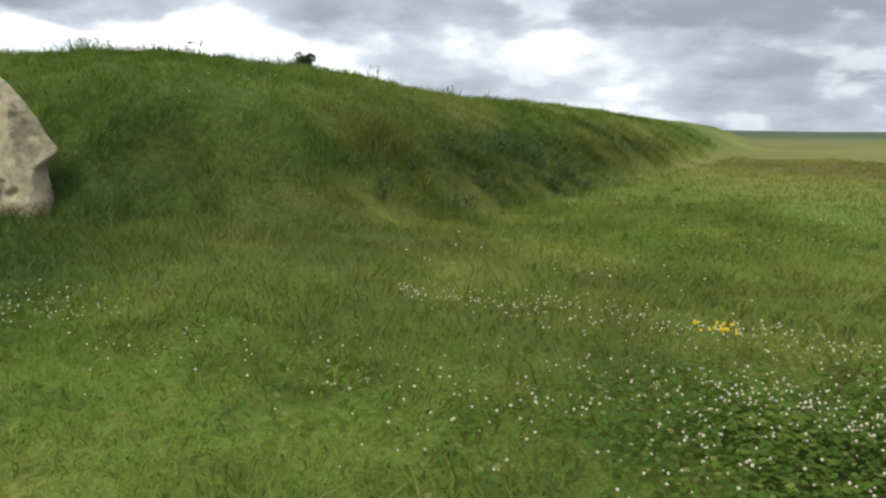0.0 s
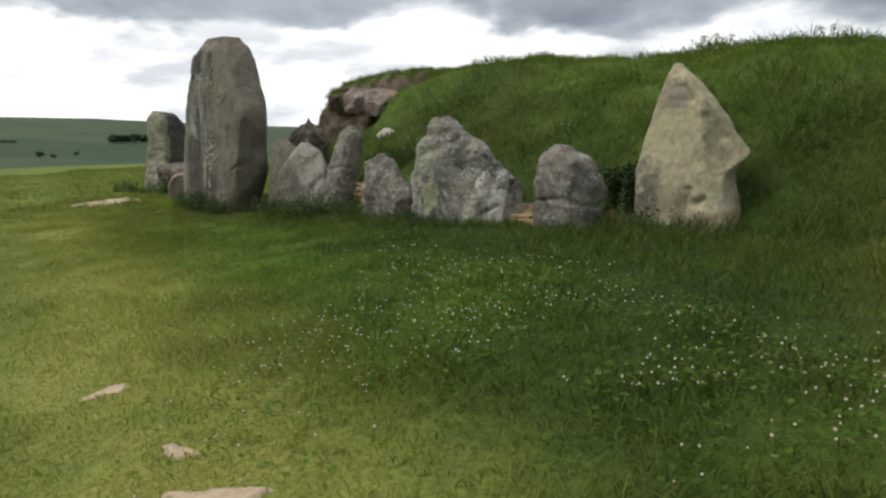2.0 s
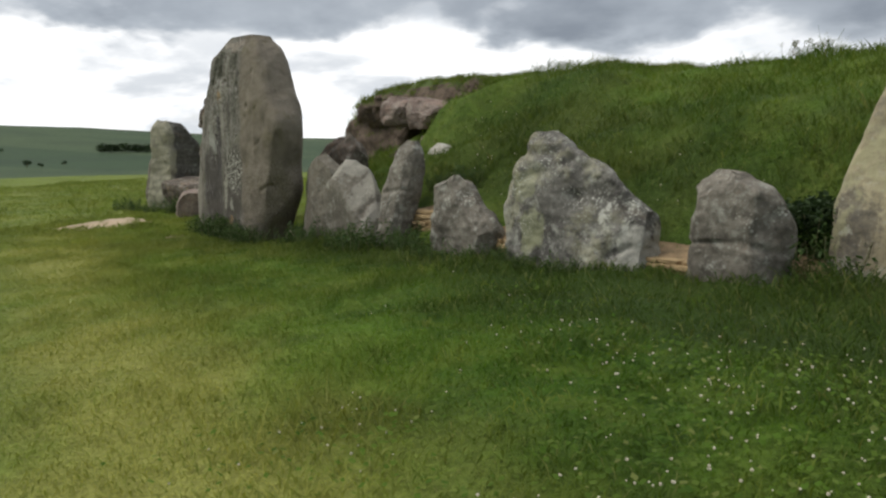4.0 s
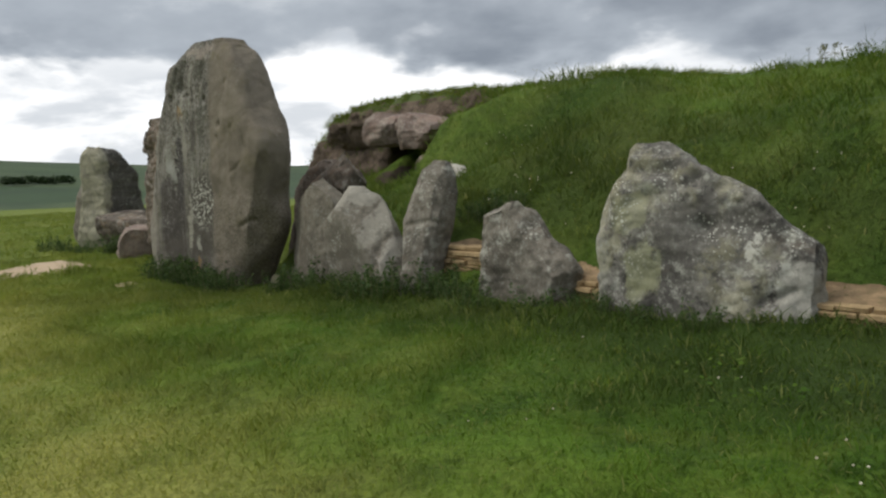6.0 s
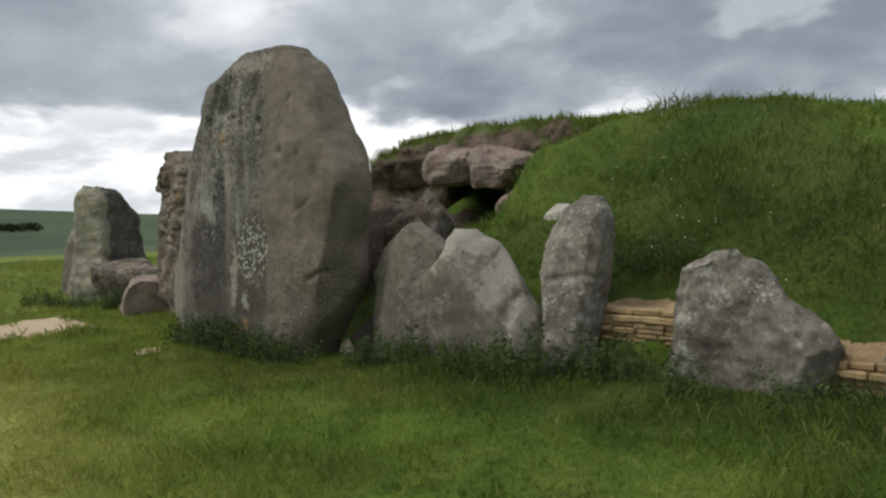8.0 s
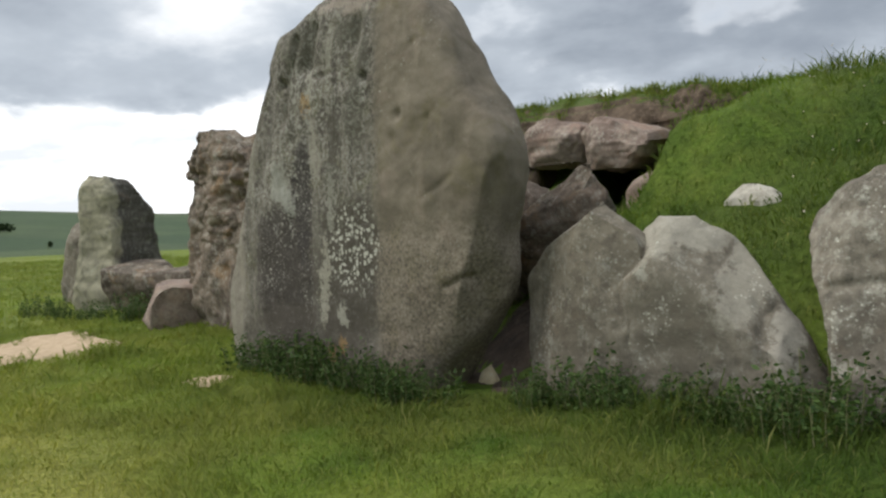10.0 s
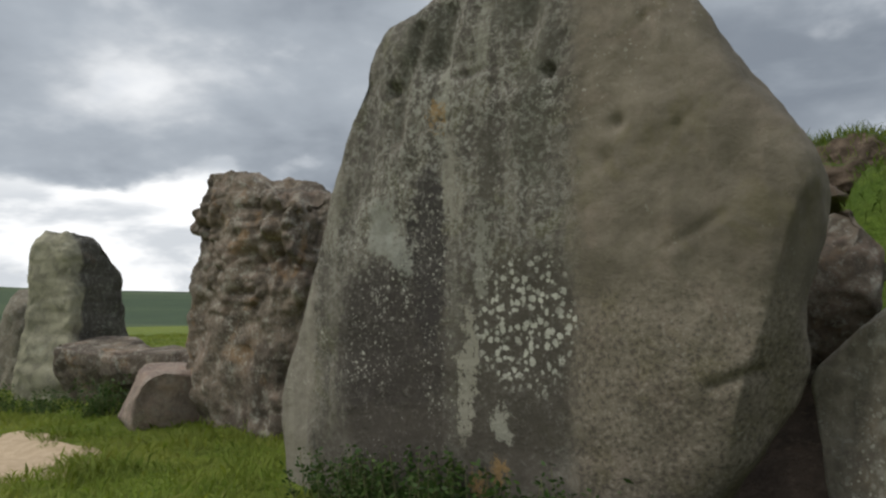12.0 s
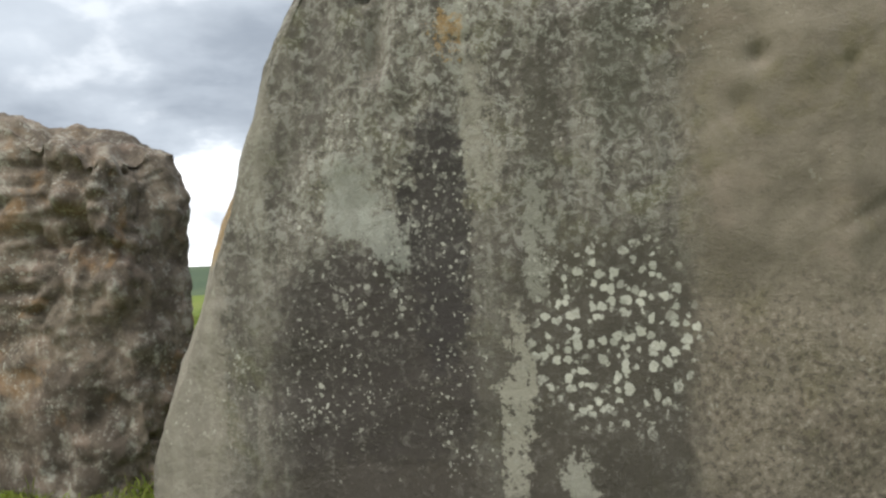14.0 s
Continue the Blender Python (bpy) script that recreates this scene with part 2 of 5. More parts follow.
        gather = step(noise_tex(co, 2.3, 3, 0.5), cut - 0.03, cut + 0.09)
        sel = t.nodes.new("ShaderNodeSeparateColor")
        link(v.outputs["Color"], sel.inputs[0])
        dot = m("MULTIPLY", m("MULTIPLY", dot, gather), step(sel.outputs[0], 0.40, 0.52))
        col = mix(m("MULTIPLY", dot, spots), col, (0.68, 0.67, 0.58))
    col = mix(m("MULTIPLY", step(speck, 0.40, 0.28), 0.5), col, tuple(c * 0.4 for c in dark))
    link(mix(1.0, col, (0.945, 0.96, 0.955), "MULTIPLY"), bsdf.inputs["Base Color"])
    relief = m("ADD", m("MULTIPLY", grain, 0.6), m("MULTIPLY", speck, 0.25))
    relief = m("ADD", relief, m("MULTIPLY", patch, 0.5))
    bump(t, bsdf, relief, 0.6, 0.022)
    return mat


def meadow(name, blades):
    """Turf: fresh to dark green patches, straw-coloured where dry, yellowish where trodden."""
    mat, t, bsdf, co, (add, link, m, mix, step, noise_tex, scaled) = surface(name, 0.75)
    dry = add("ShaderNodeAttribute")
    dry.attribute_name = "dry"
    deep = add("ShaderNodeAttribute")
    deep.attribute_name = "deep"
    patch = noise_tex(co, 0.45, 5, 0.6)
    tuft = noise_tex(co, 3.2, 5, 0.65)
    col = mix(step(patch, 0.36, 0.64), (0.082, 0.150, 0.020), (0.150, 0.232, 0.032))
    col = mix(m("MULTIPLY", step(tuft, 0.42, 0.62), 0.70), col, (0.190, 0.234, 0.046))
    col = mix(m("MULTIPLY", step(noise_tex(co, 2.1, 5, 0.65, 0.3), 0.50, 0.62), 0.60), col, (0.060, 0.110, 0.018))
    col = mix(deep.outputs["Fac"], col, (0.056, 0.082, 0.021))
    col = mix(dry.outputs["Fac"], col, (0.480, 0.400, 0.140))
    rust = add("ShaderNodeAttribute")
    rust.attribute_name = "rust"
    col = mix(rust.outputs["Fac"], col, (0.175, 0.135, 0.062))
    col = mix(1.0, col, (0.735, 0.865, 0.64), "MULTIPLY")
    bsdf.inputs["Specular IOR Level"].default_value = 0.12
    if blades:
        isle = add("ShaderNodeNewGeometry").outputs["Random Per Island"]
        col = mix(m("MULTIPLY", step(isle, 0.55, 1.0), 0.28), col, (0.20, 0.24, 0.065))
        col = mix(m("MULTIPLY", step(isle, 0.90, 0.97), 0.30), col, (0.34, 0.29, 0.13))
        col = mix(m("MULTIPLY", step(isle, 0.25, 0.0), 0.12), col, (0.055, 0.105, 0.018))
        lie = t.nodes.new("ShaderNodeVectorMath")
        lie.operation = "MULTIPLY_ADD"
        link(add("ShaderNodeNewGeometry").outputs["Normal"], lie.inputs[0])
        lie.inputs[1].default_value, lie.inputs[2].default_value = (0.45, 0.45, 0.45), (0.0, 0.0, 0.8)
        level = t.nodes.new("ShaderNodeVectorMath")
        level.operation = "NORMALIZE"
        link(lie.outputs[0], level.inputs[0])
        link(level.outputs[0], bsdf.inputs["Normal"])
        glow = add("ShaderNodeBsdfTranslucent")
        link(mix(1.0, col, (1.2, 1.25, 0.5), "MULTIPLY"), glow.inputs["Color"])
        both = add("ShaderNodeMixShader", Fac=0.35)
        link(bsdf.outputs[0], both.inputs[1])
        link(glow.outputs[0], both.inputs[2])
        link(both.outputs[0], t.nodes["Material Output"].inputs["Surface"])
    else:
        # fields beyond the site: strips of paler and darker crops, distance haze mixed into their colours
        sep = add("ShaderNodeSeparateXYZ")
        link(co, sep.inputs[0])
        far = step(m("ADD", m("POWER", m("ADD", sep.outputs[0], 9.0), 2.0), m("POWER", m("SUBTRACT", sep.outputs[1], 8.0), 2.0)), 6000.0, 60000.0)
        field = add("ShaderNodeTexVoronoi", Scale=0.0045)
        link(scaled(co, 1.0, 1.8, 0.0), field.inputs["Vector"])
        tint = add("ShaderNodeSeparateColor")
        link(field.outputs["Color"], tint.inputs[0])
        hazy_crop = mix(tint.outputs[0], (0.058, 0.094, 0.048), (0.098, 0.132, 0.066))
        hazy_crop = mix(m("MULTIPLY", step(noise_tex(co, 0.02, 6, 0.6), 0.4, 0.7), 0.6), hazy_crop, (0.050, 0.076, 0.046))
        col = mix(far, col, hazy_crop)
        col = mix(m("MULTIPLY", step(noise_tex(co, 22, 6, 0.7), 0.38, 0.62), 0.7), col, mix(1.0, col, (0.55, 0.55, 0.5), "MULTIPLY"))
        soil = m("ADD", m("MULTIPLY", noise_tex(co, 9, 6, 0.7), 0.7), m("MULTIPLY", noise_tex(co, 45, 4, 0.7), 0.4))
        bump(t, bsdf, soil, 0.8, 0.06)
    link(col, bsdf.inputs["Base Color"])
    return mat


def mottled(name, a, b, scale=6.0, rough=0.9, relief=0.5, dist=0.02, c=None, per_piece=0.0):
    mat, t, bsdf, co, (add, link, m, mix, step, noise_tex, scaled) = surface(name, rough)
    n = noise_tex(co, scale, 7, 0.65, 0.3)
    col = mix(step(n, 0.34, 0.66), a, b)
    if c:
        col = mix(m("MULTIPLY", step(noise_tex(co, scale * 3.7, 5, 0.7), 0.52, 0.68), 0.7), col, c)
    if per_piece:
        info = add("ShaderNodeObjectInfo")
        col = mix(m("MULTIPLY", info.outputs["Random"], per_piece), col, tuple(v * 0.5 for v in a))
    link(col, bsdf.inputs["Base Color"])
    bump(t, bsdf, m("ADD", n, m("MULTIPLY", noise_tex(co, scale * 7, 4, 0.7), 0.4)), relief, dist)
    return mat


def leafy(name, a, b):
    mat, t, bsdf, co, (add, link, m, mix, step, noise_tex, scaled) = surface(name, 0.6)
    isle = add("ShaderNodeNewGeometry").outputs["Random Per Island"]
    col = mix(isle, a, b)
    link(col, bsdf.inputs["Base Color"])
    glow = add("ShaderNodeBsdfTranslucent")
    link(col, glow.inputs["Color"])
    both = add("ShaderNodeMixShader", Fac=0.3)
    link(bsdf.outputs[0], both.inputs[1])
    link(glow.outputs[0], both.inputs[2])
    link(both.outputs[0], t.nodes["Material Output"].inputs["Surface"])
    return mat



def giant_surface():
    """The great slab: crumbly pale lichen over grey stone, dark damp stains, a smooth tan side, a cluster of white rosettes."""
    mat, t, bsdf, co, (add, link, m, mix, step, noise_tex, scaled) = surface("sarsen_giant", 0.92)
    sep = add("ShaderNodeSeparateXYZ")
    link(co, sep.inputs[0])

    def jitter(vec, scale, detail, rough, amount):
        return m("MULTIPLY", m("SUBTRACT", noise_tex(vec, scale, detail, rough), 0.5), amount)

    runs = scaled(co, 6.0, 6.0, 1.1)
    u = m("ADD", sep.outputs[0], m("ADD", jitter(runs, 1.0, 5, 0.6, 0.30), jitter(co, 15, 7, 0.8, 0.42)))
    z = m("ADD", sep.outputs[2], m("ADD", jitter(co, 2.6, 5, 0.6, 0.46), jitter(co, 17, 7, 0.8, 0.55)))

    def blot(cu, cz, ru, rz, soft=0.45):
        q = m("ADD", m("POWER", m("ABSOLUTE", m("DIVIDE", m("SUBTRACT", u, cu), ru)), 2.4), m("POWER", m("ABSOLUTE", m("DIVIDE", m("SUBTRACT", z, cz), rz)), 2.4))
        return m("SUBTRACT", 1.0, step(q, 1.0 - soft, 1.0 + soft))

    patch = noise_tex(co, 1.7, 6, 0.6, 0.4)
    crumb = noise_tex(co, 24, 9, 0.72, 0.5)
    grit = noise_tex(co, 75, 4, 0.7)
    streaks = noise_tex(scaled(co, 9, 9, 0.8), 1.0, 6, 0.62, 0.3)
    col = mix(step(patch, 0.38, 0.62), (0.112, 0.100, 0.083), (0.182, 0.164, 0.136))
    col = mix(m("MULTIPLY", step(streaks, 0.50, 0.64), 0.65), col, (0.082, 0.074, 0.062))
    col = mix(m("MULTIPLY", step(streaks, 0.47, 0.36), 0.40), col, (0.300, 0.285, 0.235))
    moss = noise_tex(co, 3.1, 6, 0.65, 0.5)
    col = mix(m("MULTIPLY", step(moss, 0.53, 0.66), 0.45), col, (0.135, 0.130, 0.070))
    # crumbly lichen crust, thick on the upper face
    cover = noise_tex(scaled(co, 3.2, 3.2, 1.3), 1.0, 5, 0.6)
    thick = m("MULTIPLY", step(m("ADD", sep.outputs[2], jitter(co, 2.0, 4, 0.6, 0.9)), 1.25, 2.15), step(cover, 0.36, 0.58))
    thick = m("ADD", m("MULTIPLY", thick, 0.62), 0.38)
    crust = m("MULTIPLY", step(crumb, 0.50, 0.56), thick)
    col = mix(m("MULTIPLY", crust, 0.80), col, (0.315, 0.310, 0.268))
    col = mix(m("MULTIPLY", m("MULTIPLY", step(crumb, 0.46, 0.40), thick), 0.75), col, (0.060, 0.054, 0.045))
    # damp dark stains
    for cu, cz, ru, rz, much, tint in ((-0.82, 1.05, 0.50, 0.66, 0.90, (0.054, 0.046, 0.041)), (-0.53, 1.75, 0.13, 0.55, 0.92, (0.050, 0.044, 0.041)), (0.12, 1.10, 0.46, 0.62, 0.78, (0.072, 0.063, 0.050)),
                                       (-0.08, 2.05, 0.07, 0.45, 0.75, (0.070, 0.064, 0.050)), (0.22, 2.45, 0.10, 0.35, 0.55, (0.085, 0.082, 0.060)), (-1.08, 2.45, 0.10, 0.35, 0.60, (0.085, 0.075, 0.064)),
                                       (-0.55, 3.12, 0.22, 0.18, 0.65, (0.072, 0.070, 0.050)), (0.15, 3.15, 0.20, 0.12, 0.60, (0.080, 0.078, 0.056)), (-0.60, 0.40, 0.95, 0.40, 0.60, (0.088, 0.076, 0.062)),
                                       (0.33, 2.85, 0.10, 0.14, 0.6, (0.085, 0.080, 0.062))):
        zone = m("MULTIPLY", blot(cu, cz, ru, rz), m("SUBTRACT", 1.0, m("MULTIPLY", step(crumb, 0.55, 0.62), 0.45)))
        col = mix(m("MULTIPLY", zone, much), col, tint)
    # pale dry runs and crusts
    for cu, cz, ru, rz, much, tint in ((-0.90, 1.92, 0.14, 0.18, 0.60, (0.335, 0.340, 0.300)), (-0.76, 1.76, 0.10, 0.16, 0.60, (0.335, 0.340, 0.300)), (-0.33, 2.18, 0.07, 0.28, 0.65, (0.300, 0.280, 0.228)), (-0.38, 2.75, 0.05, 0.35, 0.60, (0.320, 0.310, 0.255)),
                                       (-0.20, 1.05, 0.045, 0.38, 0.70, (0.390, 0.370, 0.300)), (0.05, 0.75, 0.08, 0.09, 0.70, (0.390, 0.380, 0.315)), (-1.80, 1.00, 0.24, 0.95, 0.55, (0.310, 0.280, 0.228)),
                                       (-1.45, 2.20, 0.14, 0.40, 0.40, (0.290, 0.270, 0.215)), (-0.10, 1.75, 0.05, 0.30, 0.55, (0.340, 0.335, 0.280)), (0.10, 3.42, 0.50, 0.06, 0.7, (0.330, 0.280, 0.235)), (-0.12, 3.02, 0.06, 0.22, 0.5, (0.300, 0.290, 0.235))):
        col = mix(m("MULTIPLY", blot(cu, cz, ru, rz), much), col, tint)
    # the smooth tan side
    edge = m("ADD", sep.outputs[0], m("ADD", jitter(scaled(co, 1, 1, 0.5), 3.0, 4, 0.6, 0.20), jitter(co, 12, 6, 0.75, 0.34)))
    side = step(edge, 0.38, 0.58)
    tan = mix(step(noise_tex(co, 2.6, 7, 0.62, 0.6), 0.38, 0.64), (0.158, 0.135, 0.102), (0.225, 0.193, 0.148))
    tan = mix(m("MULTIPLY", step(noise_tex(co, 5.5, 6, 0.62, 0.4), 0.52, 0.66), 0.40), tan, (0.250, 0.200, 0.158))
    tan = mix(m("MULTIPLY", step(moss, 0.50, 0.64), 0.40), tan, (0.150, 0.130, 0.066))
    low = m("SUBTRACT", 1.0, step(m("ADD", sep.outputs[2], jitter(co, 2.2, 4, 0.6, 0.7)), 1.25, 1.70))
    pitted = noise_tex(co, 38, 5, 0.66)
    tan = mix(m("MULTIPLY", m("MULTIPLY", step(pitted, 0.54, 0.59), m("ADD", 0.12, m("MULTIPLY", low, 0.88))), 0.60), tan, (0.068, 0.057, 0.046))
    tan = mix(m("MULTIPLY", m("MULTIPLY", step(pitted, 0.45, 0.40), m("ADD", 0.10, m("MULTIPLY", low, 0.90))), 0.50), tan, (0.335, 0.293, 0.235))
    tan = mix(m("MULTIPLY", step(grit, 0.60, 0.70), 0.35), tan, (0.105, 0.088, 0.064))
    col = mix(m("MULTIPLY", side, 0.95), col, tan)
    # ochre stains
    for cu, cz, ru, rz in ((-0.45, 2.58, 0.04, 0.06), (0.02, 0.42, 0.07, 0.07), (-0.15, 0.35, 0.06, 0.06), (-1.72, 1.95, 0.08, 0.28)):
        col = mix(m("MULTIPLY", blot(cu, cz, ru, rz), 0.55), col, (0.400, 0.245, 0.090))
    # white rosettes: a dense cluster, smaller dots scattered and in runs
    warp = t.nodes.new("ShaderNodeVectorMath")
    warp.operation = "MULTIPLY_ADD"
    n3 = add("ShaderNodeTexNoise", Scale=26.0, Detail=5.0, Roughness=0.65)
    link(co, n3.inputs["Vector"])
    link(n3.outputs["Color"], warp.inputs[0])
    warp.inputs[1].default_value = (0.05, 0.05, 0.05)
    link(co, warp.inputs[2])
    cluster = blot(0.17, 1.30, 0.32, 0.33, 0.35)
    rows = m("ADD", m("MULTIPLY", blot(-0.48, 1.45, 0.16, 0.75), 0.8), m("MULTIPLY", blot(-1.05, 1.15, 0.20, 0.30), 0.8))
    around = m("MULTIPLY", m("SUBTRACT", blot(-0.86, 1.80, 0.36, 0.46), blot(-0.88, 1.88, 0.15, 0.22)), 0.8)
    spread_ = m("MULTIPLY", step(noise_tex(co, 2.2, 3, 0.5), 0.50, 0.66), m("SUBTRACT", 0.7, m("MULTIPLY", side, 0.30)))
    for scale, size, keep, zone in ((22.0, 0.46, 0.36, cluster), (27.0, 0.42, 0.55, m("MAXIMUM", cluster, m("MULTIPLY", around, 0.5))), (36.0, 0.38, 0.84, m("MAXIMUM", m("MAXIMUM", rows, around), spread_)), (62.0, 0.38, 0.80, m("MAXIMUM", rows, spread_))):
        v = add("ShaderNodeTexVoronoi", Scale=scale)
        link(warp.outputs[0], v.inputs["Vector"])
        sel = add("ShaderNodeSeparateColor")
        link(v.outputs["Color"], sel.inputs[0])
        dot = m("SUBTRACT", 1.0, step(v.outputs["Distance"], size * 0.82, size))
        dot = m("MULTIPLY", m("MULTIPLY", dot, zone), step(sel.outputs[0], keep, keep + 0.08))
        white = mix(sel.outputs[1], (0.360, 0.355, 0.300), (0.560, 0.550, 0.470))
        white = mix(m("MULTIPLY", step(v.outputs["Distance"], size * 0.45, 0.0), 0.35), white, (0.300, 0.290, 0.240))
        col = mix(m("MULTIPLY", dot, 0.90), col, white)
    col = mix(m("MULTIPLY", step(grit, 0.40, 0.28), 0.45), col, (0.050, 0.045, 0.038))
    link(col, bsdf.inputs["Base Color"])
    relief = m("ADD", m("MULTIPLY", crumb, m("SUBTRACT", 0.9, m("MULTIPLY", side, 0.45))), m("MULTIPLY", grit, 0.3))
    relief = m("ADD", relief, m("ADD", m("MULTIPLY", patch, 0.5), m("MULTIPLY", m("MULTIPLY", pitted, low), 0.4)))
    bump(t, bsdf, relief, 0.7, 0.02)
    return mat


M_GIANT = giant_surface()
M_GREY = sarsen("sarsen_grey", (0.275, 0.242, 0.198), (0.145, 0.126, 0.102), lichen=0.55, streak=0.25, ochre=0.10, spots=0.6, blotch=0.45)
M_PLAIN = sarsen("sarsen_plain", (0.250, 0.217, 0.170), (0.155, 0.133, 0.104), lichen=0.25, streak=0.25, ochre=0.12, spots=0.4, blotch=0.18)
# first mark paints the light on the upper face as a paler colour
M_ARCH = sarsen("sarsen_broken", (0.245, 0.215, 0.172), (0.140, 0.122, 0.098), lichen=0.40, streak=0.2, ochre=0.10, spots=0.6, blotch=0.30, marks=[
    (-0.26, 1.42, 0.36, 0.14, 0.65, (0.43, 0.40, 0.34)), (0.22, 1.10, 0.13, 0.30, 0.60, (0.41, 0.38, 0.32)), (-0.20, 0.75, 0.40, 0.40, 0.50, (0.165, 0.145, 0.112)), (0.50, 0.75, 0.08, 0.20, 0.5, (0.44, 0.41, 0.36))])
M_BLOTCH = sarsen("sarsen_blotched", (0.265, 0.245, 0.212), (0.120, 0.110, 0.098), lichen=0.55, yellow=0.3, streak=0.2, ochre=0.12, spots=0.85, mottle=0.75, blotch=0.85, marks=[
    (-0.68, 1.0, 0.14, 0.6, 0.6, (0.42, 0.40, 0.34)), (-0.22, 0.78, 0.14, 0.24, 0.6, (0.40, 0.40, 0.23)), (-0.32, 1.30, 0.18, 0.14, 0.7, (0.38, 0.37, 0.24)), (0.28, 1.12, 0.38, 0.26, 0.7, (0.135, 0.122, 0.108)),
    (0.05, 1.62, 0.2, 0.12, 0.6, (0.15, 0.135, 0.12)), (0.62, 1.02, 0.07, 0.06, 0.9, (0.58, 0.56, 0.49)), (0.95, 0.70, 0.16, 0.25, 0.6, (0.46, 0.44, 0.38))])
M_PALE = sarsen("sarsen_pale", (0.540, 0.460, 0.300), (0.380, 0.315, 0.205), lichen=0.40, yellow=0.6, streak=0.15, ochre=0.15, spots=0.2, blotch=0.15, marks=[
    (-0.50, 0.98, 0.28, 0.40, 0.95, (0.130, 0.112, 0.095)), (-0.08, 1.98, 0.20, 0.13, 0.75, (0.22, 0.195, 0.16)), (0.42, 0.62, 0.24, 0.17, 0.75, (0.24, 0.165, 0.11)), (-0.35, 0.60, 0.30, 0.12, 0.6, (0.50, 0.47, 0.40)),
    (0.36, 1.62, 0.10, 0.30, 0.6, (0.20, 0.165, 0.12)), (-0.42, 0.98, 0.06, 0.05, 0.8, (0.52, 0.50, 0.44)), (0.12, 0.85, 0.05, 0.22, 0.5, (0.16, 0.13, 0.09))])
M_PITTED = sarsen("sarsen_pitted", (0.215, 0.172, 0.132), (0.105, 0.083, 0.066), lichen=0.40, streak=0.15, ochre=0.50, spots=0.3, pink=0.25, mottle=0.4, blotch=0.35)
M_PINK = sarsen("sarsen_pink", (0.360, 0.290, 0.240), (0.220, 0.160, 0.135), lichen=0.35, streak=0.1, ochre=0.2, spots=0.3, pink=0.5)
# brown sarsen darkened in its colour for stones that stand in shade
M_SHADE = sarsen("sarsen_brown_in_shade", (0.125, 0.096, 0.078), (0.068, 0.052, 0.043), lichen=0.15, streak=0.1, ochre=0.15, spots=0.15)
# dark base paints the side away from the sun, pale face the lit one
M_LIT_FACED = sarsen("sarsen_lit_face", (0.125, 0.113, 0.096), (0.072, 0.064, 0.055), lichen=0.25, streak=0.2, ochre=0.1, spots=0.3, face=(0.37, 0.345, 0.25))
M_CHALK = sarsen("sarsen_chalky", (0.60, 0.57, 0.50), (0.42, 0.38, 0.32), lichen=0.6, streak=0.1, ochre=0.1, spots=0.2)
M_TURF = meadow("turf", False)
M_BLADE = meadow("grass_blades", True)
M_SAND = mottled("trodden_chalk_soil", (0.50, 0.385, 0.265), (0.40, 0.305, 0.20), 9.0, 0.95, 0.4, 0.012, (0.56, 0.45, 0.33))
M_SOIL = mottled("dark_soil", (0.175, 0.132, 0.098), (0.090, 0.068, 0.050), 4.0, 0.95, 0.9, 0.06, (0.25, 0.19, 0.14))
# darker copy of M_SOIL, with the shade of recesses put into its colour
M_SHADED_SOIL = mottled("painted_shade_soil", (0.105, 0.078, 0.058), (0.055, 0.041, 0.031), 4.0, 0.95, 0.9, 0.06, (0.15, 0.115, 0.085))
M_WALL = mottled("oolite_wall_stone", (0.50, 0.36, 0.19), (0.34, 0.235, 0.125), 11.0, 0.92, 0.6, 0.01, (0.58, 0.47, 0.30), 0.55)


def turfed_soil():
    mat = M_SOIL.copy()
    mat.name = "turfed_soil"
    t = mat.node_tree
    add, link, m, mix, step, noise_tex, scaled = node_tools(t)
    bsdf = t.nodes["Principled BSDF"]
    soil = bsdf.inputs["Base Color"].links[0].from_socket
    co = t.nodes.new("ShaderNodeTexCoord").outputs["Object"]
    sep = add("ShaderNodeSeparateXYZ")
    link(add("ShaderNodeNewGeometry").outputs["Normal"], sep.inputs[0])
    cover = step(m("ADD", sep.outputs[2], m("MULTIPLY", m("SUBTRACT", noise_tex(co, 3.0, 5, 0.6), 0.5), 1.1)), 0.55, 0.85)
    link(mix(cover, soil, (0.085, 0.125, 0.03)), bsdf.inputs["Base Color"])
    return mat


M_BANK = turfed_soil()
M_LEDGE = mottled("earth_ledge", (0.34, 0.235, 0.135), (0.20, 0.14, 0.08), 7.0, 0.95, 0.6, 0.02, (0.12, 0.12, 0.045))
M_WEED = leafy("weed_leaves", (0.030, 0.066, 0.015), (0.085, 0.140, 0.032))
M_BUSH = leafy("shrub_leaves", (0.018, 0.038, 0.012), (0.045, 0.075, 0.022))
M_SCRUB = leafy("scrub_leaves", (0.052, 0.082, 0.026), (0.100, 0.135, 0.048))
M_BOARD = mottled("weathered_dark_wood", (0.060, 0.050, 0.040), (0.035, 0.030, 0.026), 8.0, 0.8)
M_STALK = mottled("dry_stalk", (0.20, 0.20, 0.10), (0.13, 0.14, 0.06), 9.0)
M_CLOVER = mottled("clover_white", (0.64, 0.60, 0.46), (0.50, 0.42, 0.32), 60.0, 0.8, 0.4, 0.003)
M_YELLOW = mottled("yellow_petal", (0.78, 0.60, 0.03), (0.70, 0.48, 0.02), 40.0, 0.7, 0.2, 0.002)

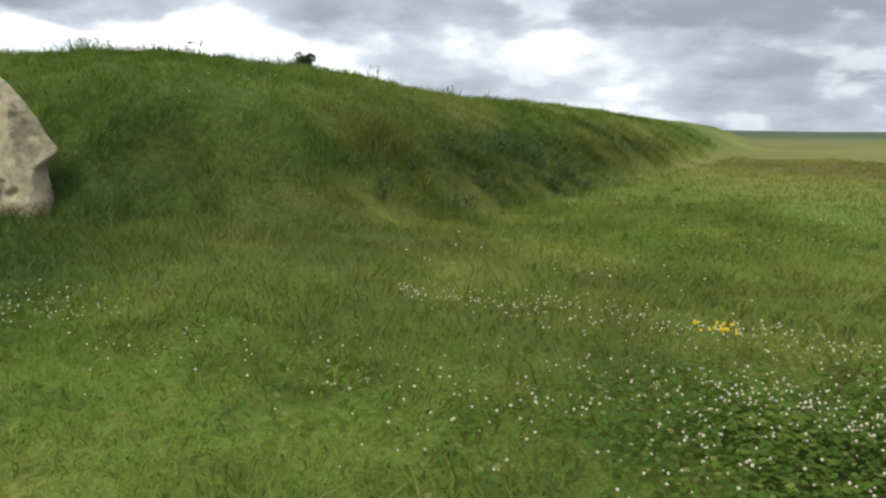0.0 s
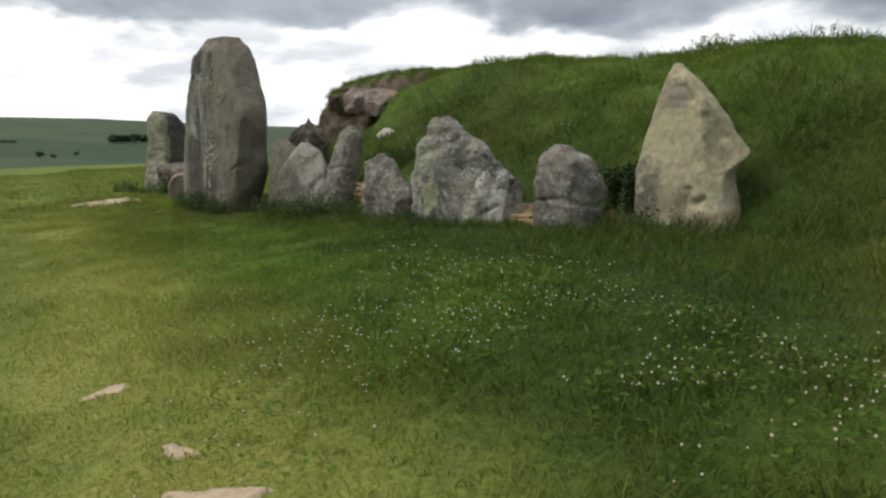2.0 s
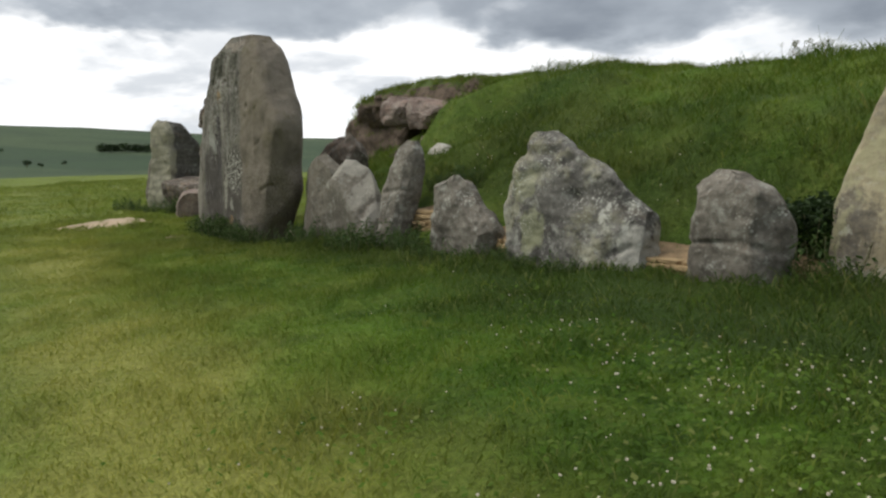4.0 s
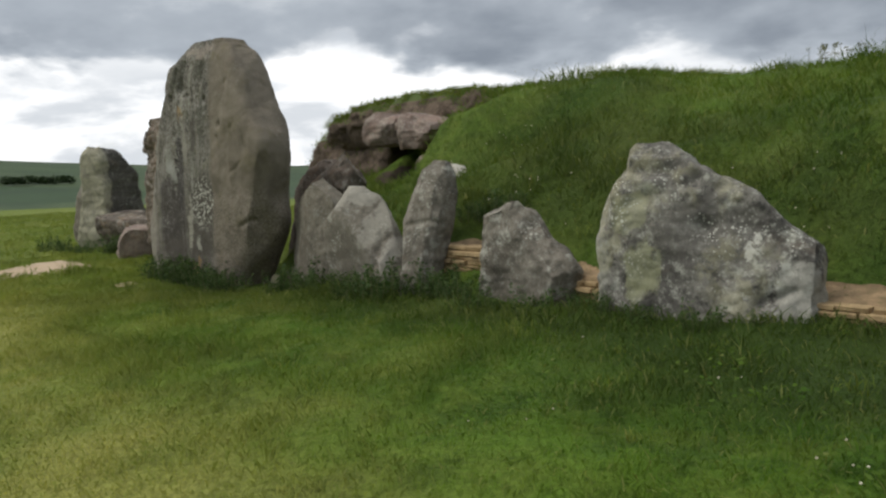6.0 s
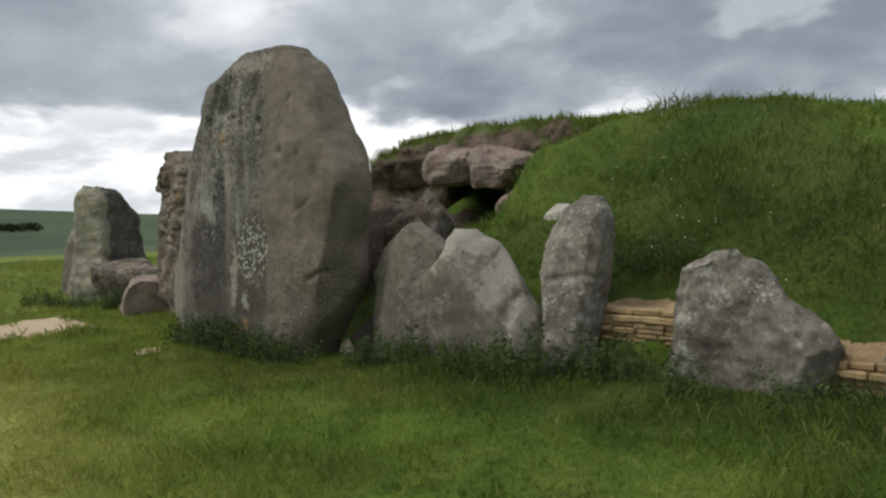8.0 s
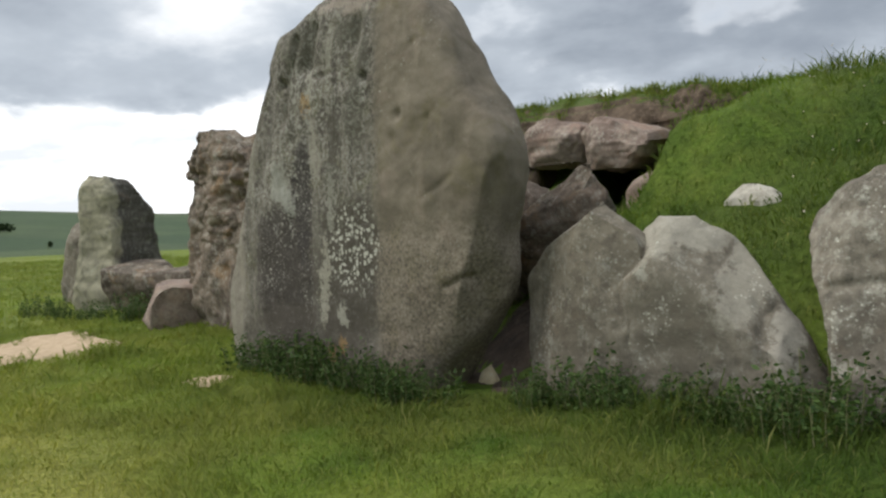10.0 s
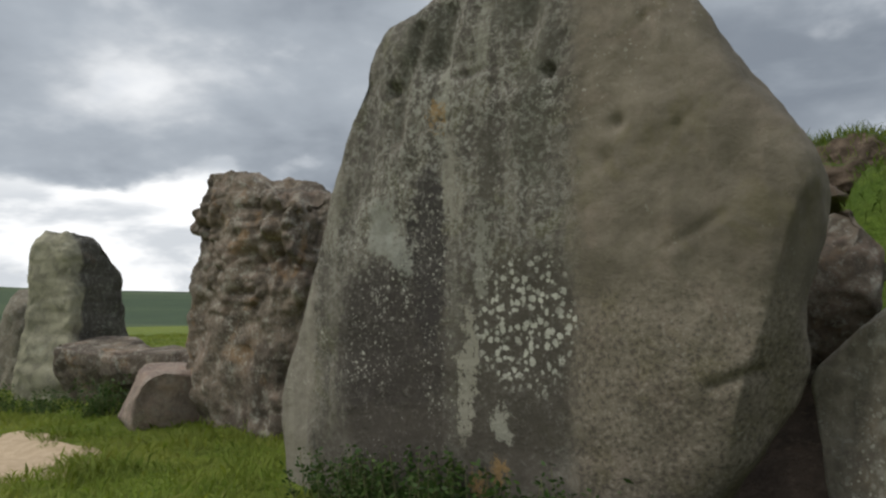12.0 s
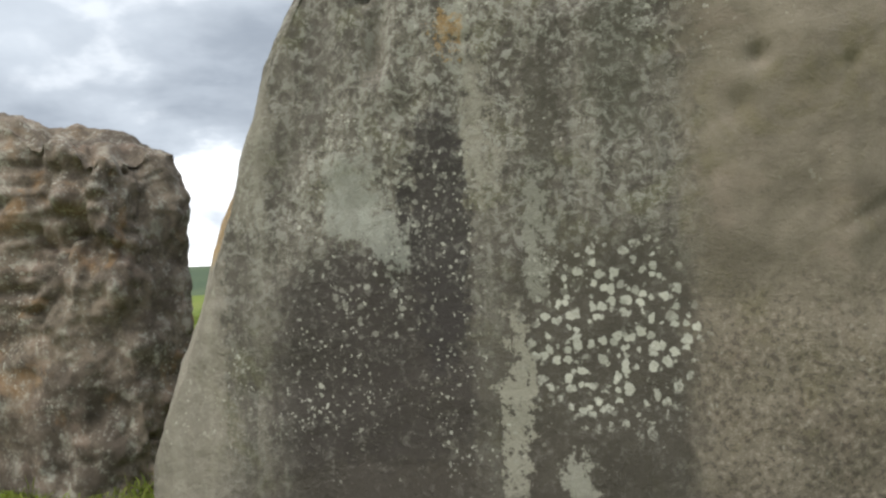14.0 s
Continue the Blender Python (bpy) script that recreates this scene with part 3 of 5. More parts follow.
# ---- building helpers ----


def mesh_object(name, bm, mat, smooth=True):
    me = bpy.data.meshes.new(name)
    bm.to_mesh(me)
    bm.free()
    me.materials.append(mat)
    if smooth:
        me.shade_smooth()
    return new(name, me)


def part(name, bm, mat, parent, label="", smooth=True):
    ob = mesh_object(name, bm, mat, smooth)
    ob.parent = parent
    if label:
        ob["label"] = label
    return ob


def fbm(p, octaves=4):
    total, amp = 0.0, 1.0
    for i in range(octaves):
        total += amp * noise.noise(p * (2 ** i) + Vector((i * 7.3, i * 3.1, i * 5.7)))
        amp *= 0.5
    return total


def rock_mesh(sections, seed, rough, rings, seg, power, pits=0.0, flutes=0.0, holes=(), cuts=9, planes=(), facets=(), grooves=(), belly=0.0):
    """A closed boulder or slab from widths at a few heights: (z, left, right, front depth, back depth)."""
    sec = np.array(sections, float)
    zs = sec[:, 0]
    s = np.linspace(0, 1, rings)
    zz = zs[0] + (zs[-1] - zs[0]) * (1 - (1 - s) ** 1.35)
    span = (zs[-1] - zs[0]) / 26
    cols = []
    for i in range(1, 5):
        cols.append(sum(np.interp(np.clip(zz + o * span, zs[0], zs[-1]), zs, sec[:, i]) for o in (-1, -0.5, 0, 0.5, 1)) / 5)
    left, right, front, back = cols
    shift = Vector((seed * 3.71, seed * 1.93, seed * 2.37))
    bm = bmesh.new()
    loops = []
    for k in range(rings):
        mid, half = (left[k] + right[k]) / 2, max((right[k] - left[k]) / 2, 0.02)
        ring = []
        for j in range(seg):
            a = 2 * math.pi * j / seg
            c, d = math.cos(a), math.sin(a)
            u = mid + half * math.copysign(abs(c) ** (2 / power), c)
            v = belly + math.copysign(abs(d) ** (2 / power), d) * (back[k] - belly if d > 0 else front[k] + belly)
            ring.append(bm.verts.new((u, v, zz[k])))
        loops.append(ring)
    for k in range(rings - 1):
        a, b = loops[k], loops[k + 1]
        for j in range(seg):
            bm.faces.new((a[j], a[(j + 1) % seg], b[(j + 1) % seg], b[j]))
    for ring, up in ((loops[-1], True), (loops[0], False)):
        c = sum((v.co for v in ring), Vector()) / seg
        if up:
            c.z += 0.01
        tip = bm.verts.new(c)
        for j in range(seg):
            pair = (ring[j], ring[(j + 1) % seg], tip)
            bm.faces.new(pair if up else pair[::-1])
    # flat broken faces
    rnd = random.Random(seed)
    mid = sum((v.co for v in bm.verts), Vector()) / len(bm.verts)
    chips = []
    for k in range(cuts):
        d = Vector((rnd.gauss(0, 0.5), rnd.gauss(0, 0.8) - 0.6, rnd.gauss(0, 0.35) + 0.12)).normalized()
        far = max((v.co - mid).dot(d) for v in bm.verts)
        chips.append((d, far * rnd.uniform(0.84, 0.95)))
    for nx, ny, nz, share in planes:
        d = Vector((nx, ny, nz)).normalized()
        chips.append((d, max((v.co - mid).dot(d) for v in bm.verts) * share))
    # facets: a normal and a point that the broken face passes through
    for nx, ny, nz, px, py, pz in facets:
        d = Vector((nx, ny, nz)).normalized()
        chips.append((d, (Vector((px, py, pz)) - mid).dot(d)))
    for d, stop in chips:
        for v in bm.verts:
            over = (v.co - mid).dot(d) - stop
            if over > 0:
                v.co -= d * over
    bm.normal_update()
    moves = []
    for v in bm.verts:
        p = v.co + shift
        n = rough * 0.9 * fbm(p * 1.5, 3) + rough * 0.42 * fbm(p * 4.5, 3) + rough * 0.14 * noise.noise(p * 17)
        # broken facets
        cell = noise.voronoi(p * 2.2)[0]
        n += rough * 0.55 * (cell[1] - cell[0] - 0.35)
        if pits:
            bend = 0.5 * Vector((noise.noise(p * 2.5), noise.noise(p * 2.5 + shift), noise.noise(p * 2.5 - shift)))
            p = Vector((p.x, p.y, p.z * 0.62))
            near = noise.voronoi((p + bend) * 3.1)[0]
            knob = min(1.0, max(0.12, 0.35 + 2.2 * noise.noise(p * 0.9)))
            n += pits * knob * (1.5 * min(near[1] - near[0], 0.5) - 0.5 + 0.9 * fbm(p * 6.5, 3)) + pits * 0.35 * fbm(p * 3, 2)
            n -= pits * 1.1 * knob * max(0.0, 0.22 - noise.voronoi((p + bend) * 4.3)[0][0]) / 0.22
        if flutes:
            n += flutes * fbm(Vector((p.x * 3.2, p.y * 3.2, p.z * 0.35)), 3) * min(1, max(0, (v.co.z - 0.9) / 1.5))
        for u0, z0, u1, z1, wide, deep in grooves:
            if v.co.y < belly + 0.05:
                run = Vector((u1 - u0, z1 - z0))
                f = min(1.0, max(0.0, ((v.co.x - u0) * run.x + (v.co.z - z0) * run.y) / run.length_squared))
                wander = wide * 0.7 * noise.noise(p * 2.3)
                gap = math.hypot(v.co.x + wander - u0 - f * run.x, v.co.z - z0 - f * run.y) / wide
                n -= deep * math.exp(-gap * gap)
        for hu, hz, hr, hd in holes:
            if v.co.y < belly:
                q = ((v.co.x - hu) / hr) ** 2 + ((v.co.z - hz) / (hr * 1.35)) ** 2
                n -= hd * math.exp(-q * 1.6)
        moves.append(n)
    for v, n in zip(bm.verts, moves):
        v.co += v.normal * n
    return bm


def rock(name, place, turn, sections, mat, label, category, seed, rough=0.06, rings=44, seg=64, power=2.7, group="", tip=(0, 0), **more):
    bm = rock_mesh(sections, seed, rough, rings, seg, power, **more)
    ob = mesh_object(name, bm, mat)
    ob.matrix_world = pose(place[0], place[1], 0, tip[0], tip[1], turn)
    return tagged(ob, label, category, group)

# ---- the ground ----


def spread(lo, hi, fine, reach):
    core = list(np.arange(lo, hi, fine))
    step_, out, v = fine, [], hi
    while v < hi + reach:
        out.append(v)
        step_ *= 1.17
        v += step_
    step_, pre, v = fine, [], lo
    while v > lo - reach:
        step_ *= 1.17
        v -= step_
        pre.append(v)
    return np.array(pre[::-1] + core + out)


def dryness(x, y):
    w = off_path(x, y)
    s, d = axes(x, y)
    on = sstep(0.15, 0.9, barrow(x, y))
    trod = np.exp(-((w - 0.3) / 0.85) ** 2) * sstep(-26, -16, x) * (1 - 0.5 * sstep(-4, -1, x)) * (0.55 + 0.45 * sstep(-13, -8, x)) * (0.38 + 0.5 * vnoise(x, y, 1.1, 11) + 0.65 * vnoise(x, y, 3.7, 20))
    flank = on * sstep(-7, 1, x) * sstep(0.35, 0.75, 0.6 * vnoise(x, y, 0.42, 12) + 0.4 * vnoise(x, y, 1.5, 19)) * 0.34
    scat = (1 - strip_of(w, 1.4, 4.6) * sstep(-11, -8, x) * (1 - sstep(-5.0, -3.2, x))) * (0.20 * (1 - sstep(-18, -14, x)) + 0.14 * (1 - sstep(-12, -9, x)) * vnoise(x, y, 1.6, 74) + 0.22 * sstep(0.45, 0.85, 0.55 * vnoise(x, y, 0.8, 13) + 0.45 * vnoise(x, y, 2.3, 18)) + 0.22 * sstep(-6, -2, x) + 0.30 * sstep(-6, -3, x) * (1 - sstep(1.2, 2.6, w)) * sstep(0.35, 0.7, vnoise(x, y, 1.2, 73))) * (1 - on)
    plain = sstep(3, 12, x) * (1 - on) * 0.34 * sstep(12, 24, y)
    crown = on * (0.14 * vnoise(x, y, 1.7, 15) + 0.60 * np.exp(-((x + 11.2) / 1.5) ** 2 - ((y - 20.6) / 1.3) ** 2))
    return np.clip(trod + flank + scat + plain + crown, 0, 0.85)


def strip_of(w, lo, hi):
    return sstep(lo - 0.6, lo + 0.6, w) * (1 - sstep(hi - 0.8, hi + 0.8, w))


def deepness(x, y):
    s, d = axes(x, y)
    b = barrow(x, y)
    on = sstep(0.1, 0.8, b)
    w = off_path(x, y)
    foot = np.exp(-((s + 4.9 - 0.27 * d) / 0.8) ** 2) * sstep(-4, -1, d) * (1 - sstep(8.5, 10, d)) * 0.7
    band = sstep(2.0, 4.0, w) * (1 - sstep(6, 9, w)) * (0.10 + 0.25 * sstep(-13, -10, x))
    scrub = np.exp(-((d - 10.6) / 1.0) ** 2) * sstep(0, 4, s) * (1 - sstep(22, 34, s)) * 0.8
    lush = strip_of(w, 1.4, 4.6) * sstep(-11, -8, x) * (1 - 0.75 * sstep(-5.2, -3.2, x)) * sstep(0.25, 0.6, vnoise(x, y, 0.6, 17)) * 0.65
    flank = np.exp(-((s + 3.0 - 0.27 * d) / 2.3) ** 2) * sstep(7.0, 8.5, d) * (1 - sstep(12.0, 14, d)) * 0.5
    return np.clip(lush + foot + band + scrub + flank + on * (0.16 + 0.42 * sstep(0.45, 0.75, vnoise(x, y, 0.35, 14))) * (1 - 0.9 * np.exp(-((x + 11.2) / 1.5) ** 2 - ((y - 20.6) / 1.3) ** 2)), 0, 0.9)


def rustiness(x, y):
    """Brown seeding grass on the plain beyond the mound's end."""
    return sstep(7, 16, x) * sstep(14, 30, y) * (1 - sstep(0.05, 0.4, barrow(x, y))) * (0.35 + 0.4 * vnoise(x, y, 0.12, 61))


def float_layer(me, name, values):
    me.attributes.new(name, "FLOAT", "POINT").data.foreach_set("value", np.asarray(values, np.float32).ravel())


def build_ground():
    xs, ys = spread(-26, 6, 0.15, 3300), spread(1, 28, 0.15, 3300)
    gx, gy = np.meshgrid(xs, ys)
    gz = height(gx, gy)
    nx, ny = len(xs), len(ys)
    idx = np.arange(nx * ny).reshape(ny, nx)
    quads = np.stack([idx[:-1, :-1], idx[:-1, 1:], idx[1:, 1:], idx[1:, :-1]], -1).reshape(-1, 4)
    me = bpy.data.meshes.new("ground")
    me.from_pydata(np.stack([gx, gy, gz], -1).reshape(-1, 3).tolist(), [], quads.tolist())
    float_layer(me, "dry", dryness(gx, gy))
    float_layer(me, "deep", deepness(gx, gy))
    float_layer(me, "rust", rustiness(gx, gy))
    me.materials.append(M_TURF)
    me.shade_smooth()
    return tagged(new("ground", me), "green turf rising into a long grass-covered burial mound", "ground", kind="structure")


build_ground()

# ---- the standing stones ----
ROW = -18.1
GROUP = "stones of the barrow's facade"
rock("standing_stone", (-16.2, 13.75), -21.4, [
    (-0.15, -1.96, 0.85, 0.16, 0.55), (0.20, -2.06, 0.98, 0.17, 0.60), (0.56, -2.10, 1.26, 0.18, 0.62), (0.95, -2.10, 1.50, 0.18, 0.64),
    (1.15, -2.05, 1.56, 0.18, 0.64), (1.36, -1.98, 1.50, 0.18, 0.62), (1.60, -1.86, 1.60, 0.18, 0.60), (1.95, -1.73, 1.70, 0.17, 0.58), (2.20, -1.61, 1.61, 0.17, 0.60),
    (2.45, -1.50, 1.42, 0.16, 0.66), (2.80, -1.37, 1.20, 0.15, 0.66), (3.08, -1.23, 1.07, 0.13, 0.64), (3.25, -1.12, 0.96, 0.11, 0.60),
    (3.36, -0.98, 0.88, 0.08, 0.55), (3.43, -0.80, 0.80, 0.05, 0.50), (3.49, -0.50, 0.70, 0.02, 0.44), (3.53, -0.05, 0.56, -0.01, 0.38)], M_GIANT,
    "huge upright sarsen slab streaked with dark water stains and lichen", "standing stone", 3, 0.024, 230, 340, 4.1, GROUP,
    flutes=0.03, cuts=0, belly=0.14, facets=((0.88, -0.42, -0.24, 1.32, -0.16, 1.06), (-0.78, -0.58, 0.30, -1.74, -0.15, 1.30)),
    grooves=((-0.66, 3.20, -0.80, 2.50, 0.06, 0.06), (-0.42, 3.28, -0.45, 2.95, 0.10, 0.09), (-0.10, 3.22, -0.24, 2.90, 0.06, 0.05), (0.22, 3.22, 0.12, 2.70, 0.07, 0.05), (-0.62, 2.5, -0.60, 1.2, 0.07, 0.025),
             (-0.05, 2.5, -0.10, 0.9, 0.05, 0.025), (-1.12, 2.9, -1.22, 1.9, 0.08, 0.03), (1.20, 1.02, 1.38, 1.10, 0.025, 0.025), (1.02, 1.70, 1.30, 1.85, 0.03, 0.012), (0.45, 2.9, 0.47, 0.5, 0.03, 0.012)),
    holes=((0.35, 2.72, 0.036, 0.12), (-0.28, 2.82, 0.032, 0.12), (-0.85, 2.83, 0.05, 0.09), (-0.38, 2.55, 0.025, 0.05), (0.76, 2.36, 0.045, 0.04), (0.68, 2.18, 0.05, 0.03), (1.08, 2.30, 0.03, 0.02), (0.95, 1.78, 0.09, 0.015), (1.35, 2.05, 0.10, 0.02), (0.9, 2.9, 0.04, 0.02)))
rock("standing_stone", (-18.7, 16.0), -20, [
    (-0.1, -1.80, 0.42, 0.30, 0.5), (0.5, -1.80, 0.42, 0.33, 0.5), (1.1, -1.76, 0.36, 0.32, 0.5), (1.70, -1.74, 0.32, 0.32, 0.5), (1.85, -1.72, 0.32, 0.32, 0.5),
    (2.02, -1.54, 0.32, 0.30, 0.48), (2.20, -1.72, 0.32, 0.30, 0.46), (2.40, -1.74, 0.30, 0.30, 0.44), (2.58, -1.70, 0.26, 0.28, 0.40), (2.63, -1.64, 0.16, 0.26, 0.36),
    (2.69, -1.58, -0.60, 0.22, 0.3), (2.76, -1.52, -0.90, 0.18, 0.26), (2.82, -1.44, -1.08, 0.10, 0.18)], M_PITTED,
    "upright sarsen, deeply pitted brown and ochre surface", "standing stone", 8, 0.07, 190, 240, 3.4, GROUP, pits=0.13,
    facets=((0.9, -0.45, 0.1, 0.05, -0.32, 1.6),), holes=((-0.15, 2.35, 0.10, 0.08), (-0.55, 1.60, 0.10, 0.08), (-1.1, 2.2, 0.14, 0.06), (-0.2, 1.9, 0.12, 0.06), (-0.75, 2.15, 0.10, 0.06), (-0.9, 1.05, 0.09, 0.07)))
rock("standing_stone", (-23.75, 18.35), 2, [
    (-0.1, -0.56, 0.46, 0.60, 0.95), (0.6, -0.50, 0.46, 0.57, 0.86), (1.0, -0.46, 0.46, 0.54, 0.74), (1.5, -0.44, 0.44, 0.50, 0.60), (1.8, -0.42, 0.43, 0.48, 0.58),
    (2.1, -0.41, 0.41, 0.47, 0.44), (2.3, -0.39, 0.38, 0.46, 0.38), (2.42, -0.34, 0.30, 0.42, 0.28), (2.50, -0.22, 0.12, 0.30, 0.12)], M_LIT_FACED,
    "broad upright sarsen, pale lichened face and dark side coloured as lit and shaded", "standing stone", 12, 0.07, 90, 120, 9.0, GROUP, cuts=0,
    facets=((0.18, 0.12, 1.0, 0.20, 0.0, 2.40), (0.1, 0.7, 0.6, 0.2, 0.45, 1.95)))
rock("standing_stone", (-25.6, 19.3), -40, [
    (-0.1, -0.7, 0.6, 0.4, 0.4), (0.6, -0.68, 0.6, 0.4, 0.4), (1.2, -0.58, 0.5, 0.35, 0.35), (1.5, -0.4, 0.4, 0.3, 0.3), (1.68, -0.1, 0.2, 0.1, 0.1)], M_PLAIN,
    "lower grey sarsen leaning against a taller one", "standing stone", 14, 0.07, group=GROUP)
rock("boulder", (-22.85, 17.95), -8, [
    (-0.1, -0.34, 0.50, 0.30, 0.45), (0.3, -0.40, 0.52, 0.34, 0.45), (0.52, -0.50, 0.52, 0.44, 0.45), (0.68, -0.58, 0.52, 0.50, 0.45), (0.88, -0.56, 0.48, 0.48, 0.42), (0.98, -0.40, 0.30, 0.30, 0.3)], M_PITTED,
    "squared sarsen boulder with an overhanging top, standing on the turf", "boulder", 17, 0.05, 60, 84, 6.0, GROUP, cuts=2, facets=((0.1, -0.2, 1.0, 0.0, 0.0, 0.92), (-0.75, -0.65, 0.1, -0.42, -0.40, 0.75)))
rock("fallen_slab", (-21.55, 17.5), -16, [
    (0.42, -0.80, 0.85, 0.30, 0.3), (0.55, -0.95, 0.98, 0.38, 0.4), (0.78, -0.95, 0.95, 0.40, 0.4), (0.88, -0.85, 0.8, 0.34, 0.3), (0.93, -0.5, 0.3, 0.2, 0.1)], M_PITTED,
    "flat sarsen slab bridging two boulders", "fallen stone", 18, 0.055, 48, 96, 6.0, GROUP, cuts=2, facets=((0.0, -0.08, 1.0, 0.0, 0.0, 0.88),), grooves=((-0.35, 0.9, -0.25, 0.5, 0.05, 0.09),))
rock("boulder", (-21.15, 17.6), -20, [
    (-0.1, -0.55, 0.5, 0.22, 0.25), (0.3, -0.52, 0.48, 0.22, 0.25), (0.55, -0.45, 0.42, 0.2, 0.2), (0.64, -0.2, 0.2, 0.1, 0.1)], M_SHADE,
    "supporting boulder under a flat slab, coloured dark for shade", "boulder", 20, 0.06, 30, 44, 3.5, GROUP)
rock("boulder", (-20.75, 16.55), -30, [
    (-0.1, -0.55, 0.80, 0.46, 0.4), (0.2, -0.66, 0.80, 0.50, 0.4), (0.45, -0.78, 0.76, 0.50, 0.38), (0.62, -0.62, 0.70, 0.44, 0.34), (0.74, -0.40, 0.55, 0.30, 0.28), (0.80, -0.2, 0.35, 0.16, 0.14)], M_PINK,
    "squat angular sarsen block with a pale front facet", "boulder", 19, 0.035, 60, 90, 6.0, GROUP, cuts=0,
    facets=((-0.42, -0.80, 0.42, -0.05, -0.42, 0.42), (0.95, -0.30, -0.22, 0.42, -0.42, 0.40), (0.0, -0.1, 1.0, 0.0, 0.0, 0.74), (-0.85, 0.1, 0.5, -0.55, 0.0, 0.5), (-0.2, -0.7, -0.7, -0.2, -0.45, 0.22)))
rock("standing_stone", (-14.35, 14.45), ROW, [
    (-0.1, -1.2, 0.0, 0.22, 0.35), (0.6, -0.92, 0.10, 0.22, 0.35), (1.1, -0.66, 0.18, 0.22, 0.35), (1.45, -0.60, 0.24, 0.24, 0.32),
    (1.64, -0.50, 0.28, 0.26, 0.30), (1.80, -0.36, 0.26, 0.24, 0.26), (1.90, -0.18, 0.14, 0.14, 0.16), (1.97, -0.06, 0.06, 0.06, 0.06)], M_PITTED,
    "leaning dark brown sarsen slab with a jagged paler head", "standing stone", 23, 0.06, 110, 110, 3.8, GROUP, cuts=3,
    facets=((-0.25, -0.75, 0.6, -0.1, -0.22, 1.66), (0.75, -0.6, 0.3, 0.16, -0.2, 1.70), (0.1, -0.8, -0.55, 0.0, -0.26, 1.50), (-0.7, -0.3, 0.65, -0.36, 0.0, 1.78)))
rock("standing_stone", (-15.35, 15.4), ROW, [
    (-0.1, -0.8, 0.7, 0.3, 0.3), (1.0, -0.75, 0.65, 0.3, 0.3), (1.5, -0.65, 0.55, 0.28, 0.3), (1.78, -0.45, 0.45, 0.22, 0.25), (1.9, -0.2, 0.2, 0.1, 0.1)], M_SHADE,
    "reddish sarsen slab beside the chamber mouth, coloured dark for shade", "standing stone", 25, 0.08, group=GROUP, power=3.6)
rock("standing_stone", (-14.07, 13.40), ROW, [
    (0.05, -0.48, 0.40, 0.18, 0.3), (0.50, -0.54, 0.42, 0.19, 0.3), (0.80, -0.61, 0.42, 0.19, 0.3), (1.02, -0.65, 0.42, 0.18, 0.28), (1.20, -0.47, 0.44, 0.18, 0.26),
    (1.36, -0.30, 0.40, 0.17, 0.25), (1.46, -0.18, 0.30, 0.16, 0.2), (1.56, -0.08, 0.16, 0.14, 0.12), (1.64, -0.01, 0.06, 0.10, 0.05)], M_PLAIN,
    "pointed grey sarsen slab with smooth face", "standing stone", 31, 0.026, 90, 110, group=GROUP, power=4.2, cuts=0,
    facets=((-0.42, -0.9, 0.10, -0.04, -0.19, 1.0), (0.22, -0.96, 0.14, 0.04, -0.19, 1.0), (-0.55, -0.3, 0.75, -0.40, -0.05, 1.24), (0.5, -0.35, 0.8, 0.22, -0.1, 1.46)))
rock("standing_stone", (-13.27, 13.17), ROW, [
    (0.05, -0.62, 0.74, 0.16, 0.34), (0.5, -0.66, 0.70, 0.18, 0.36), (0.74, -0.66, 0.58, 0.18, 0.36), (0.98, -0.65, 0.44, 0.18, 0.36),
    (1.18, -0.63, 0.28, 0.17, 0.36), (1.32, -0.60, 0.20, 0.16, 0.32), (1.43, -0.52, 0.06, 0.14, 0.26), (1.50, -0.38, -0.12, 0.10, 0.16)], M_ARCH,
    "round-topped grey sarsen with a broken upper face coloured pale as lit", "standing stone", 33, 0.03, 90, 110, group=GROUP, power=4.0, cuts=0,
    facets=((0.52, -0.60, 0.62, -0.22, -0.18, 1.22), (-0.52, -0.62, 0.60, -0.40, -0.18, 1.14), (0.05, -0.74, 0.66, -0.3, -0.17, 1.22), (0.80, -0.45, 0.40, 0.44, -0.1, 0.8)), grooves=((0.30, 1.12, 0.42, 0.62, 0.05, 0.04),))
rock("standing_stone", (-12.29, 12.77), ROW, [
    (0.0, -0.28, 0.15, 0.18, 0.22), (0.5, -0.29, 0.15, 0.19, 0.22), (0.8, -0.34, 0.13, 0.18, 0.22), (1.0, -0.40, 0.11, 0.18, 0.22),
    (1.2, -0.46, 0.13, 0.18, 0.22), (1.5, -0.52, 0.15, 0.18, 0.2), (1.64, -0.44, 0.15, 0.15, 0.16), (1.74, -0.24, 0.12, 0.10, 0.12), (1.82, -0.12, 0.04, 0.04, 0.05)], M_GREY,
    "slim leaning sarsen pillar spotted with lichen", "standing stone", 36, 0.045, 90, 90, group=GROUP, power=3.6, tip=(-14, 0), cuts=3,
    facets=((0.75, -0.65, 0.0, 0.04, -0.18, 1.0), (-0.6, -0.75, 0.2, -0.32, -0.18, 1.1), (-0.5, -0.5, 0.7, -0.35, -0.1, 1.62)), grooves=((-0.35, 1.05, 0.1, 1.12, 0.03, 0.03),))
